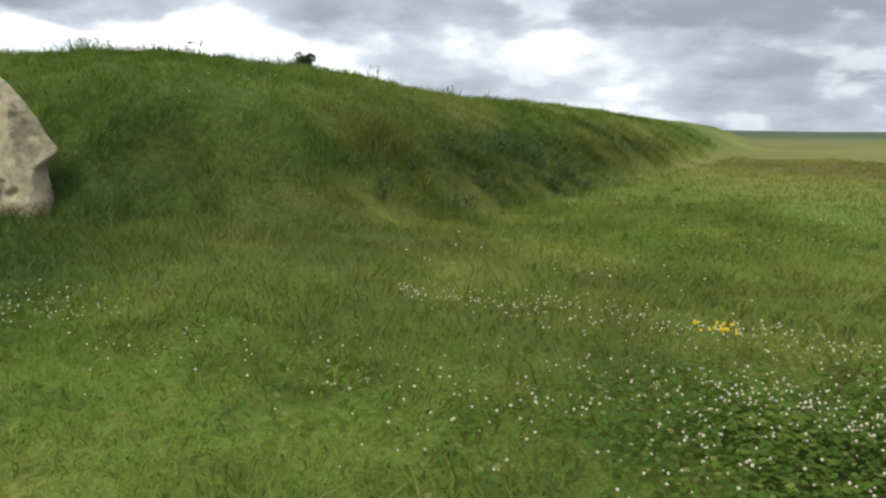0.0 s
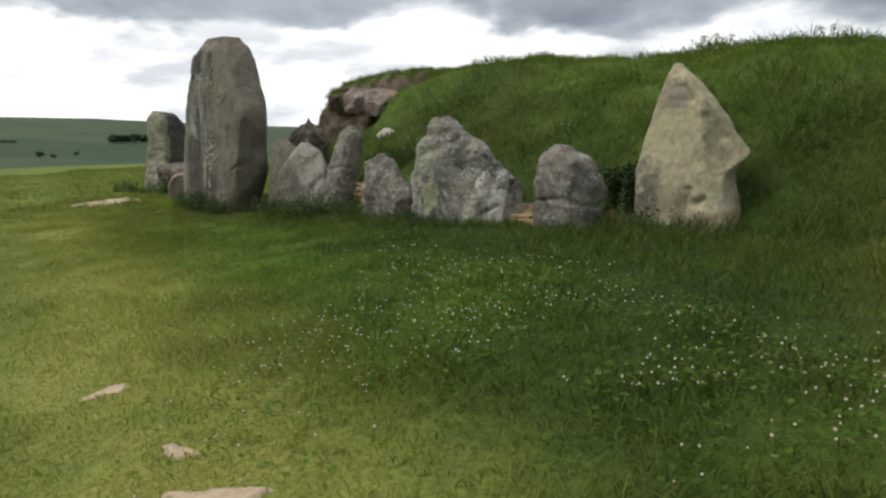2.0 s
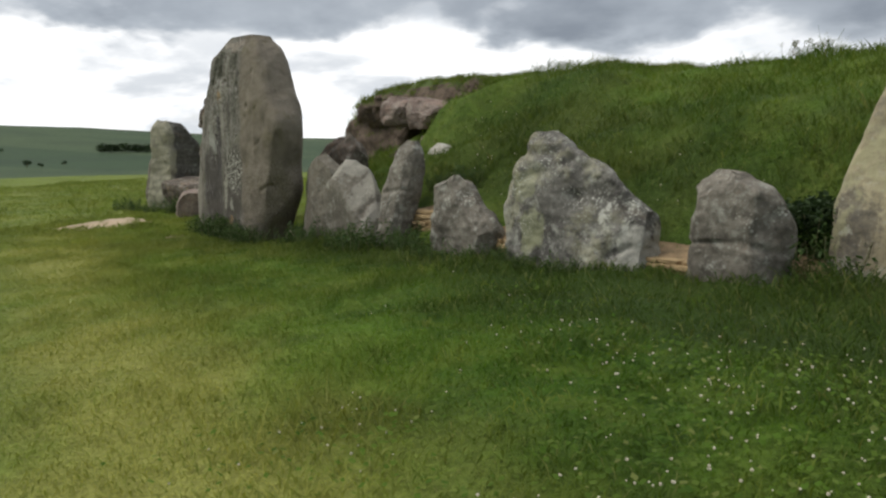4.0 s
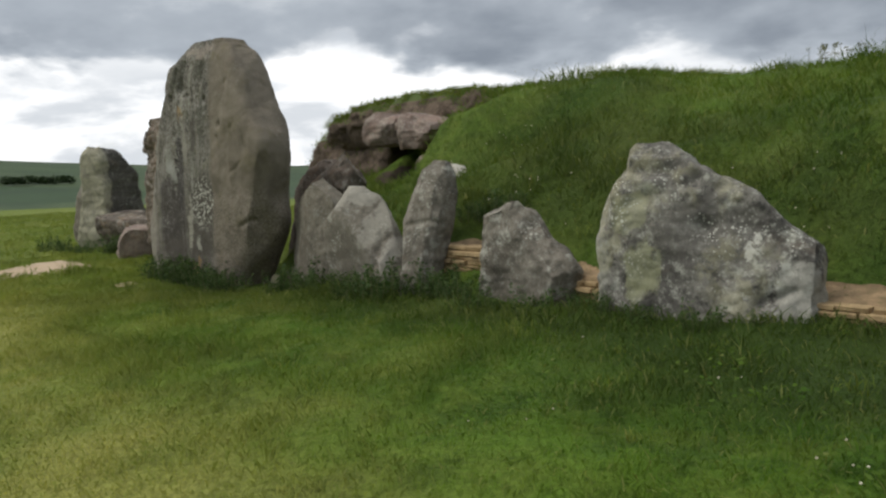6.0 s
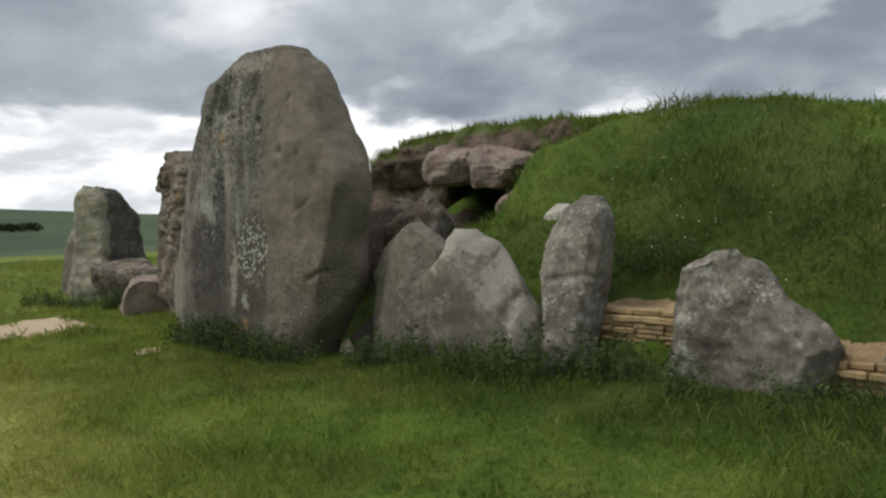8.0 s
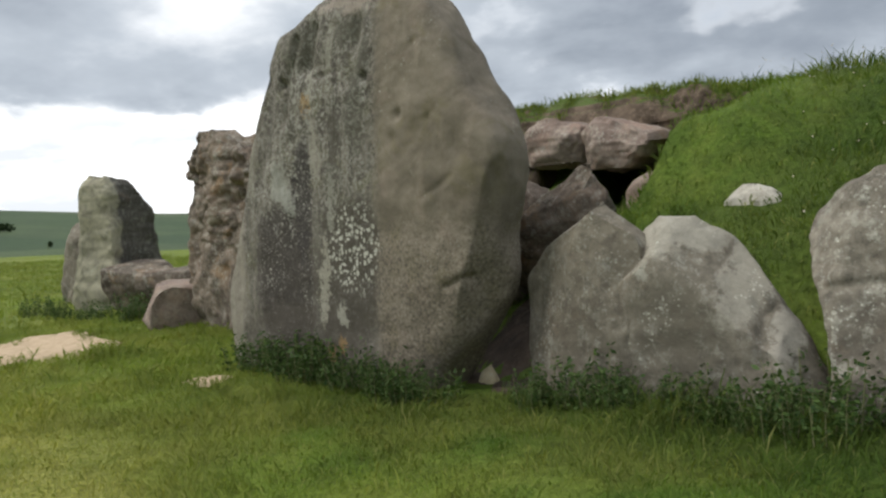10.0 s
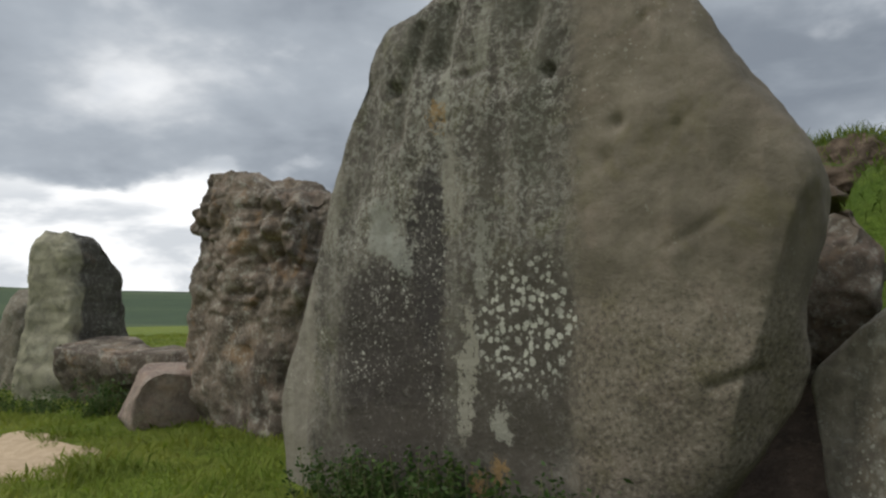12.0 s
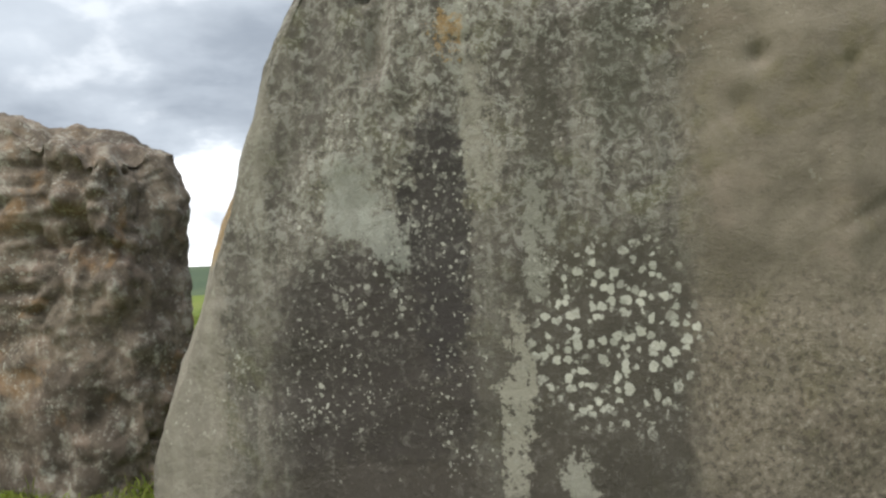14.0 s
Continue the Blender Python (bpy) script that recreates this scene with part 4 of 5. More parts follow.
rock("standing_stone", (-11.05, 12.45), ROW, [
    (0.2, -0.62, 0.60, 0.16, 0.24), (0.48, -0.59, 0.64, 0.17, 0.24), (0.72, -0.50, 0.72, 0.17, 0.24), (0.88, -0.45, 0.62, 0.16, 0.22),
    (0.97, -0.42, 0.42, 0.15, 0.21), (1.2, -0.32, 0.28, 0.13, 0.19), (1.31, -0.20, 0.13, 0.08, 0.12), (1.36, -0.1, 0.03, 0.03, 0.05)], M_GREY,
    "low grey sarsen with narrow head and broad foot", "standing stone", 41, 0.06, 100, 120, group=GROUP, power=3.4, cuts=5, planes=((0.5, -0.75, 0.5, 0.78), (-0.75, -0.65, 0.1, 0.82)))
rock("standing_stone", (-9.4, 11.85), ROW, [
    (0.25, -0.76, 1.10, 0.24, 0.3), (0.57, -0.78, 1.10, 0.25, 0.3), (0.75, -0.78, 1.14, 0.25, 0.3), (0.96, -0.76, 1.26, 0.23, 0.28), (1.04, -0.76, 1.06, 0.22, 0.27),
    (1.25, -0.75, 0.78, 0.2, 0.26), (1.42, -0.72, 0.58, 0.18, 0.24), (1.53, -0.63, 0.48, 0.17, 0.22), (1.57, -0.58, 0.19, 0.16, 0.2), (1.72, -0.48, 0.06, 0.14, 0.18),
    (1.82, -0.40, -0.06, 0.10, 0.14), (1.88, -0.33, -0.14, 0.05, 0.06)], M_BLOTCH,
    "large slanting sarsen blotched with yellow-green and white lichen", "standing stone", 44, 0.062, 150, 200, 4.2, GROUP, cuts=9,
    facets=((0.26, -0.92, 0.28, 0.2, -0.22, 0.95), (-0.80, -0.58, 0.0, -0.62, -0.2, 0.9), (0.1, -0.55, 0.83, -0.25, -0.10, 1.70), (0.62, -0.7, -0.3, 1.02, -0.18, 0.66)),
    grooves=((0.14, 1.52, -0.30, 1.36, 0.06, 0.045), (-0.05, 1.58, -0.45, 1.62, 0.06, 0.04), (0.72, 0.62, 0.95, 0.72, 0.04, 0.05), (0.30, 1.20, 0.50, 0.80, 0.05, 0.025)))
rock("standing_stone", (-7.7, 11.35), ROW, [
    (0.3, -0.21, 0.56, 0.22, 0.26), (0.58, -0.21, 0.60, 0.23, 0.26), (0.80, -0.22, 0.64, 0.22, 0.26), (1.0, -0.22, 0.62, 0.22, 0.24),
    (1.25, -0.22, 0.50, 0.20, 0.22), (1.38, -0.17, 0.36, 0.16, 0.18), (1.46, -0.06, 0.20, 0.08, 0.08)], M_GREY,
    "short rounded sarsen, grey with white lichen specks", "standing stone", 47, 0.05, 100, 120, power=4.4, group=GROUP, cuts=3,
    facets=((-0.3, -0.62, 0.72, 0.05, -0.18, 1.30), (0.80, -0.58, 0.1, 0.46, -0.15, 0.9), (0.5, -0.3, 0.8, 0.40, -0.1, 1.30), (-0.8, -0.6, 0.1, -0.12, -0.20, 1.0)), grooves=((-0.22, 0.82, 0.10, 0.86, 0.02, 0.025), (0.25, 0.9, 0.6, 0.78, 0.03, 0.03)))
rock("standing_stone", (-6.25, 11.5), ROW, [
    (0.35, -0.66, 0.56, 0.22, 0.26), (0.60, -0.64, 0.60, 0.23, 0.26), (0.85, -0.62, 0.54, 0.22, 0.25), (1.05, -0.60, 0.47, 0.22, 0.25), (1.22, -0.58, 0.49, 0.2, 0.24), (1.34, -0.56, 0.68, 0.19, 0.23),
    (1.42, -0.53, 0.63, 0.18, 0.22), (1.55, -0.46, 0.50, 0.17, 0.2), (1.80, -0.39, 0.32, 0.14, 0.18), (2.02, -0.32, 0.15, 0.11, 0.14), (2.20, -0.25, -0.02, 0.06, 0.09), (2.29, -0.19, -0.12, 0.02, 0.03)], M_PALE,
    "tall pointed sarsen with a pale cream weathered face", "standing stone", 52, 0.028, 150, 150, 4.6, GROUP, cuts=0,
    facets=((0.66, -0.72, 0.22, 0.20, -0.17, 1.72), (-0.72, -0.68, 0.06, -0.50, -0.2, 1.0)), grooves=((0.10, 0.70, 0.16, 1.0, 0.03, 0.03), (0.30, 1.72, 0.42, 1.52, 0.05, 0.04), (0.24, 0.86, 0.30, 0.90, 0.04, 0.05), (-0.02, 2.05, 0.10, 1.9, 0.03, 0.03)))

# ---- the chamber mouth ----
rock("capstone", (-15.06, 16.95), ROW, [
    (2.14, -0.58, 0.14, 0.10, 1.1), (2.24, -0.72, 0.19, 0.16, 1.1), (2.48, -0.77, 0.20, 0.16, 1.1), (2.60, -0.62, 0.17, 0.12, 1.0), (2.69, -0.42, -0.12, 0.02, 0.7)], M_PINK,
    "pinkish grey roofing slab over the dark chamber mouth", "capstone", 61, 0.075, 80, 110, power=4.6, cuts=6, facets=((-0.5, -0.75, 0.45, -0.55, -0.14, 2.52), (0.2, -0.75, 0.62, -0.1, -0.12, 2.56)))
rock("capstone", (-15.06, 16.95), ROW - 2, [
    (2.06, 0.28, 0.78, 0.08, 1.1), (2.20, 0.23, 0.98, 0.16, 1.1), (2.40, 0.22, 1.14, 0.16, 1.1), (2.48, 0.22, 1.06, 0.13, 1.0), (2.56, 0.22, 0.74, 0.08, 0.9), (2.63, 0.23, 0.45, 0.0, 0.6)], M_PINK,
    "pinkish grey roofing slab half buried in turf", "capstone", 63, 0.075, 80, 110, power=4.6, cuts=6, facets=((0.25, -0.75, 0.6, 0.6, -0.13, 2.46), (0.6, -0.7, -0.3, 1.0, -0.1, 2.2)))
rock("earth_bank", (-14.9, 18.0), ROW, [
    (2.20, -2.9, 2.0, 0.20, 2.2), (2.4, -2.9, 2.1, 0.32, 2.2), (2.6, -2.6, 2.25, 0.44, 2.2), (2.8, -2.25, 2.2, 0.38, 2.1),
    (2.92, -1.9, 1.9, 0.26, 1.9), (3.01, -1.5, 1.3, 0.12, 1.6), (3.07, -0.9, 0.5, 0.0, 1.0)], M_BANK,
    "eroded soil bank with a grassy lip above the chamber", "earth bank", 66, 0.15, 80, 200, 6.0, cuts=0)
rock("earth_bank", (-17.0, 18.75), ROW, [
    (0.3, -1.9, 1.35, 0.3, 1.8), (1.2, -1.75, 1.35, 0.3, 1.8), (1.9, -1.35, 1.35, 0.28, 1.8), (2.2, -1.1, 1.35, 0.25, 1.7), (2.45, -0.75, 1.3, 0.2, 1.5), (2.55, -0.3, 1.1, 0.1, 1.0)], M_BANK,
    "sloping soil bank beside the chamber mouth", "earth bank", 67, 0.12, 60, 110, 5.0, cuts=0)
rock("boulder", (-14.12, 16.5), ROW, [
    (1.5, -0.20, 0.2, 0.2, 0.2), (1.75, -0.20, 0.22, 0.2, 0.2), (1.92, -0.10, 0.20, 0.16, 0.16), (2.0, 0.04, 0.14, 0.06, 0.06)], M_PINK,
    "small brown boulder at the edge of the chamber mouth", "boulder", 68, 0.05, 24, 36)
rock("boulder", (-13.0, 15.2), ROW, [
    (1.35, -0.24, 0.30, 0.18, 0.18), (1.58, -0.26, 0.30, 0.2, 0.18), (1.70, -0.20, 0.18, 0.16, 0.14), (1.79, -0.12, 0.04, 0.06, 0.05)], M_CHALK,
    "pale limestone lump lying in the grass of the mound", "boulder", 70, 0.07, 30, 44, 3.5)

# ---- dry-stone walling between the uprights ----


def slab_mesh(length, depth, tall, seed):
    rnd = random.Random(seed)
    bm = bmesh.new()
    bmesh.ops.create_cube(bm, size=1.0)
    for v in bm.verts:
        v.co = Vector((v.co.x * length, v.co.y * depth, v.co.z * tall)) + Vector((rnd.uniform(-0.012, 0.012), rnd.uniform(-0.012, 0.012), rnd.uniform(-0.005, 0.005)))
    bmesh.ops.bevel(bm, geom=list(bm.edges), offset=min(0.008, tall * 0.22), segments=1, affect="EDGES")
    me = bpy.data.meshes.new("wall_stone")
    bm.to_mesh(me)
    bm.free()
    me.materials.append(M_WALL)
    return me


SLABS = [slab_mesh(1.0, 0.22, 0.05, 100 + i) for i in range(7)]


def dry_wall(a, b, low, top, seed):
    rnd = random.Random(seed)
    a, b = Vector((*a, 0)), Vector((*b, 0))
    run = (b - a).length
    turn = math.degrees(math.atan2(b.y - a.y, b.x - a.x))
    base = new("dry_stone_wall")
    base.matrix_world = pose(a.x, a.y, low, 0, 0, turn)
    tagged(base, "low dry-stone walling of thin honey-coloured slabs between uprights", "stone wall", "dry-stone panels")
    z = 0.0
    while z < top - low:
        tall = rnd.uniform(0.032, 0.062)
        x = rnd.uniform(-0.1, 0.0)
        while x < run:
            length = rnd.uniform(0.10, 0.30)
            st = new("wall_stone", rnd.choice(SLABS))
            st.parent = base
            st.matrix_local = pose(x + length / 2, rnd.uniform(-0.025, 0.025), z + tall / 2, rnd.uniform(-2, 2), rnd.uniform(-1.5, 1.5), rnd.uniform(-4, 4)) @ Matrix.Diagonal((length - 0.008, 1, (tall - 0.006) / 0.05, 1))
            x += length
        z += tall
    core = bmesh.new()
    bmesh.ops.create_grid(core, x_segments=14, y_segments=6, size=0.5)
    for v in core.verts:
        v.co = Vector(((v.co.x + 0.5) * run, 0.16 + v.co.y * 0.42, top - low + 0.012 + 0.10 * (v.co.y + 0.5) + 0.05 * noise.noise(v.co * 5 + Vector((seed, 0, 0)))))
    ret = bmesh.ops.extrude_face_region(core, geom=list(core.faces))
    for v in [g for g in ret["geom"] if isinstance(g, bmesh.types.BMVert)]:
        v.co.z = -0.05
    bmesh.ops.recalc_face_normals(core, faces=list(core.faces))
    part("earth_fill", core, M_LEDGE, base, "trodden earth on top of the walling")


dry_wall((-12.45, 13.28), (-11.30, 12.88), 0.18, 0.80, 1)
dry_wall((-10.65, 12.50), (-9.85, 12.22), 0.34, 0.62, 2)
dry_wall((-8.60, 11.72), (-7.70, 11.46), 0.36, 0.60, 3)
dry_wall((-7.25, 11.60), (-6.60, 11.60), 0.36, 0.66, 4)
rock("boulder", (-14.95, 13.62), ROW, [(-0.05, -0.12, 0.13, 0.08, 0.1), (0.14, -0.12, 0.12, 0.09, 0.1), (0.30, -0.07, 0.06, 0.05, 0.05), (0.37, -0.02, 0.02, 0.02, 0.02)], M_PALE,
     "small pale stone wedged at the foot of an upright", "stone", 72, 0.02, 16, 24)

# ---- bare patches in the turf ----
PATCHES = [(-21.1, 14.5, 0.98, 1.25, 50), (-17.6, 13.42, 0.22, 0.30, 50), (-6.25, 5.18, 0.25, 0.11, 25), (-7.9, 5.87, 0.13, 0.08, 70), (-6.7, 5.42, 0.12, 0.05, 0)]


def in_patch(x, y, grow=1.0):
    hit = np.zeros(np.shape(x), bool)
    for cx, cy, a, b, turn in PATCHES:
        c, s = math.cos(radians(turn)), math.sin(radians(turn))
        u, v = (x - cx) * c + (y - cy) * s, -(x - cx) * s + (y - cy) * c
        ang = np.arctan2(v / b, u / a)
        edge = 1 + 0.20 * np.sin(3 * ang + cx) + 0.09 * np.sin(7 * ang + cy * 2)
        hit |= np.hypot(u / a, v / b) < edge * grow
    return hit


def bare_patch(cx, cy, a, b, turn, mat=M_SAND, label="worn patch of bare sandy soil in the turf"):
    bm = bmesh.new()
    rings, seg = 7, 56
    c, s = math.cos(radians(turn)), math.sin(radians(turn))
    grid = []
    for k in range(rings + 1):
        row = []
        for j in range(seg):
            ang = 2 * math.pi * j / seg
            r = k / rings * (1 + 0.20 * math.sin(3 * ang + cx) + 0.09 * math.sin(7 * ang + cy * 2) + 0.04 * math.sin(17 * ang))
            u, v = a * r * math.cos(ang), b * r * math.sin(ang)
            x, y = cx + u * c - v * s, cy + u * s + v * c
            lift = 0.008 + 0.004 * math.sin(9 * x) * math.sin(11 * y) if k < rings else -0.02
            row.append(bm.verts.new((x, y, zat(x, y) + lift)))
        grid.append(row)
    for k in range(rings):
        for j in range(seg):
            bm.faces.new((grid[k][j], grid[k + 1][j], grid[k + 1][(j + 1) % seg], grid[k][(j + 1) % seg]))
    bmesh.ops.remove_doubles(bm, verts=list(bm.verts), dist=0.0005)
    bmesh.ops.recalc_face_normals(bm, faces=list(bm.faces))
    tagged(mesh_object("bare_soil_patch", bm, mat), label, "bare soil", "bare patches")


for p in PATCHES:
    bare_patch(*p)
# dark sheets of earth that paint the shade in the gap and the mouth
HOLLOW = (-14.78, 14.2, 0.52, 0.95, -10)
bare_patch(*HOLLOW, M_SHADED_SOIL, "earth in the gap between two uprights, coloured dark for shade")
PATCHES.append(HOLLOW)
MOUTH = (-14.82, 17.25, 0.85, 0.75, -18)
bare_patch(*MOUTH, M_SHADED_SOIL, "bare earth inside the chamber mouth, coloured dark for shade")
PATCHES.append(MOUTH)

# ---- grass ----
rng = np.random.default_rng(7)


def quads_object(name, verts, mat, layers, label, category):
    """verts: n x 4 x 3; layers: name -> n values."""
    n = len(verts)
    me = bpy.data.meshes.new(name)
    me.vertices.add(n * 4)
    me.vertices.foreach_set("co", verts.astype(np.float32).ravel())
    me.loops.add(n * 4)
    me.loops.foreach_set("vertex_index", np.arange(n * 4, dtype=np.int32))
    me.polygons.add(n)
    me.polygons.foreach_set("loop_start", np.arange(0, n * 4, 4, dtype=np.int32))
    me.update(calc_edges=True)
    for key, values in layers.items():
        float_layer(me, key, np.repeat(values, 4))
    me.materials.append(mat)
    return tagged(new(name, me), label, category, kind="stuff")


def blade_quads(x, y, z, length, width, lean, flat_top=0.0):
    n = len(x)
    a, b = rng.uniform(0, 2 * np.pi, n), rng.uniform(0, 2 * np.pi, n)
    side = np.stack([np.cos(a), np.sin(a), np.zeros(n)], -1) * (width / 2)[:, None]
    fall = np.stack([np.cos(b), np.sin(b), np.zeros(n)], -1)
    root = np.stack([x, y, z - 0.01], -1)
    up = np.array([0, 0, 1.0])
    mid = root + up * (length * 0.55 * np.cos(lean * 0.6))[:, None] + fall * (length * 0.55 * np.sin(lean * 0.6))[:, None]
    tip = mid + up * (length * 0.45 * np.cos(lean * 1.5))[:, None] + fall * (length * 0.45 * np.sin(lean * 1.5))[:, None]
    return np.stack([root, mid + side, tip, mid - side], 1)


STEMS = [(-16.3, 13.9, 1.9, 0.45), (-13.8, 13.4, 0.6, 0.25), (-13.2, 13.2, 0.5, 0.25), (-12.5, 13.1, 0.3, 0.2), (-11.0, 12.4, 0.6, 0.22), (-9.3, 11.85, 0.95, 0.28), (-7.5, 11.3, 0.42, 0.24), (-6.25, 11.5, 0.62, 0.25),
         (-11.9, 13.2, 0.75, 0.22), (-14.9, 17.9, 1.1, 0.6)]


def clear(x, y):
    free = ~in_patch(x, y, 0.50 + 0.6 * vnoise(x, y, 9.0, 51))
    c, s = math.cos(radians(ROW)), math.sin(radians(ROW))
    for cx, cy, a, b in STEMS:
        u, v = (x - cx) * c + (y - cy) * s, -(x - cx) * s + (y - cy) * c
        free &= (u / a) ** 2 + (v / b) ** 2 > 1
    return free


def turf(name, x0, x1, y0, y1, density, length, width, keep, label, lean=(0.45, 1.35)):
    n = int((x1 - x0) * (y1 - y0) * density)
    x, y = rng.uniform(x0, x1, n), rng.uniform(y0, y1, n)
    ok = (rng.uniform(0, 1, n) < keep(x, y)) & clear(x, y)
    x, y = x[ok], y[ok]
    n = len(x)
    w = off_path(x, y)
    s, d = axes(x, y)
    clump = 0.55 + 0.9 * vnoise(x, y, 2.6, 21) * vnoise(x, y, 0.9, 22) * 1.6
    row = np.exp(-((s + 4.9 - 0.27 * d) / 0.55) ** 2) * sstep(-5, -3, d) * (1 - sstep(9, 10.5, d))
    big = length * clump * rng.uniform(0.55, 1.25, n) * (1 + 0.5 * row) * (1 - 0.4 * np.exp(-((w + 0.1) / 0.9) ** 2))
    tuft = sstep(0.50, 0.72, vnoise(x, y, 1.9, 23) * 0.6 + vnoise(x, y, 4.5, 24) * 0.4)
    big = big * (1 + 0.85 * tuft)
    v = blade_quads(x, y, height(x, y), big, width * rng.uniform(0.7, 1.3, n), rng.uniform(*lean, n))
    return quads_object(name, v, M_BLADE, {"dry": dryness(x, y) * rng.uniform(0.5, 1.3, n), "deep": np.clip(deepness(x, y) + 0.28 * tuft, 0, 0.92), "rust": rustiness(x, y)}, label, "grass")


def strip(x, y, lo, hi, soft=0.5):
    w = off_path(x, y)
    return sstep(lo - soft, lo + soft, w) * (1 - sstep(hi - soft, hi + soft, w))


turf("grass", -23, 4, 2.5, 16.5, 1900, 0.085, 0.0075, lambda x, y: strip(x, y, -0.6, 3.6) * (1 - sstep(0.2, 0.8, barrow(x, y))), "short grazed turf, green and straw-coloured blades")
turf("grass", -23, 5, 5, 17.5, 850, 0.13, 0.0095, lambda x, y: strip(x, y, 3.6, 18) * (1 - sstep(0.9, 1.6, barrow(x, y))), "taller green grass along the foot of the stones")
turf("grass", -20, 6, 11, 30, 520, 0.17, 0.013, lambda x, y: sstep(0.3, 1.0, barrow(x, y)), "long tussocky grass covering the mound")
turf("grass", 2, 24, 10, 50, 150, 0.20, 0.026, lambda x, y: sstep(0.1, 0.5, barrow(x, y)), "long tussocky grass covering the mound")
turf("grass", 0, 24, 3, 45, 130, 0.14, 0.022, lambda x, y: (1 - sstep(0.1, 0.5, barrow(x, y))), "rough meadow grass beside the mound")
turf("grass", -48, -18, 6, 40, 120, 0.13, 0.022, lambda x, y: (1 - sstep(0.1, 0.5, barrow(x, y))), "meadow grass running towards the fields")


def tussocks(x0, x1, y0, y1, per_metre, blades, keep, label):
    """Small clumps of longer, brighter blades that stand out of the lawn."""
    n = int((x1 - x0) * (y1 - y0) * per_metre)
    x, y = rng.uniform(x0, x1, n), rng.uniform(y0, y1, n)
    ok = (rng.uniform(0, 1, n) < keep(x, y)) & clear(x, y)
    x, y = x[ok], y[ok]
    size = rng.uniform(0.5, 1.3, len(x))
    fresh = rng.uniform(0, 1, len(x))
    x, y, size, fresh = (np.repeat(v, blades) for v in (x, y, size, fresh))
    n = len(x)
    x, y = x + rng.normal(0, 0.05, n) * size, y + rng.normal(0, 0.05, n) * size
    q = blade_quads(x, y, height(x, y), rng.uniform(0.07, 0.16, n) * size, rng.uniform(0.006, 0.011, n), rng.uniform(0.3, 1.4, n))
    quads_object("grass", q, M_BLADE, {"dry": np.clip(dryness(x, y) + 0.25 * sstep(0.65, 1, fresh), 0, 0.8), "deep": 0.5 * deepness(x, y) + 0.35 * sstep(0.35, 0, fresh)}, label, "grass")


tussocks(-22, 3, 3.5, 17, 9, 22, lambda x, y: strip(x, y, 0.6, 9.0) * (1 - sstep(0.4, 1.0, barrow(x, y))) * (0.25 + 0.75 * sstep(0.35, 0.65, vnoise(x, y, 0.8, 71))), "small bright tussocks in the lawn")
tussocks(-16, 6, 12, 26, 5, 26, lambda x, y: sstep(0.4, 1.0, barrow(x, y)) * (0.2 + 0.8 * sstep(0.40, 0.65, vnoise(x, y, 0.6, 72))), "bright tussocks on the slope of the mound")


def bank_turf():
    """Blades rooted on the top of the soil banks."""
    spots = []
    for ob in [o for o in bpy.data.objects if o.name.startswith("earth_bank")]:
        m_ = ob.matrix_world
        for p in ob.data.polygons:
            if p.normal.z > 0.5:
                c = m_ @ p.center
                for _ in range(1 + int(p.area * 700)):
                    spots.append((c.x + rng.normal(0, 0.05), c.y + rng.normal(0, 0.05), c.z - 0.02))
    v = np.array(spots)
    n = len(v)
    q = blade_quads(v[:, 0], v[:, 1], v[:, 2], rng.uniform(0.06, 0.2, n), rng.uniform(0.008, 0.016, n), rng.uniform(0.2, 1.2, n))
    quads_object("grass", q, M_BLADE, {"dry": rng.uniform(0, 0.35, n), "deep": rng.uniform(0.2, 0.6, n)}, "grass hanging over the lip of the bank", "grass")


bpy.context.view_layer.update()
bank_turf()

# lush scrub along the foot of the mound's flank
turf("scrub", -6, 16, 11, 42, 620, 0.17, 0.017, lambda x, y: deepness(x, y) * sstep(0.3, 0.6, vnoise(x, y, 0.9, 31)) * sstep(9.6, 10.2, axes(x, y)[1]), "dark rank herbs at the foot of the mound", (0.3, 1.3))

# ---- clover and other flowers ----


def clover_mask(x, y):
    w = off_path(x, y)
    return strip(x, y, 0.5, 3.1, 0.6) * sstep(-10.5, -7.0, x) * (1 - sstep(2.5, 5, x)) * sstep(0.36, 0.66, vnoise(x, y, 0.75, 41) * 0.6 + vnoise(x, y, 2.2, 42) * 0.4)


def clover_leaves():
    n = 60000
    x, y = rng.uniform(-11, 4, n), rng.uniform(3.5, 11, n)
    ok = (rng.uniform(0, 1, n) < clover_mask(x, y) + np.exp(-((x + 0.25) / 0.95) ** 2 - ((y - 5.35) / 0.75) ** 2)) & clear(x, y)
    x, y = np.append(x[ok], rng.normal(-0.1, 0.62, 9000)), np.append(y[ok], rng.normal(5.1, 0.5, 9000))
    n = len(x)
    z = height(x, y) + rng.uniform(0.03, 0.13, n)
    a = rng.uniform(0, 2 * np.pi, n)
    r = rng.uniform(0.009, 0.018, n)
    tilt = rng.uniform(-0.5, 0.5, (n, 2))
    v = np.zeros((n, 4, 3))
    for k in range(4):
        dx, dy = np.cos(a + k * np.pi / 2) * r, np.sin(a + k * np.pi / 2) * r
        v[:, k] = np.stack([x + dx, y + dy, z + dx * tilt[:, 0] + dy * tilt[:, 1]], -1)
    quads_object("clover_leaves", v, M_BLADE, {"dry": np.zeros(n), "deep": np.full(n, 0.22)}, "dark green clover leaves among the grass", "clover")


clover_leaves()


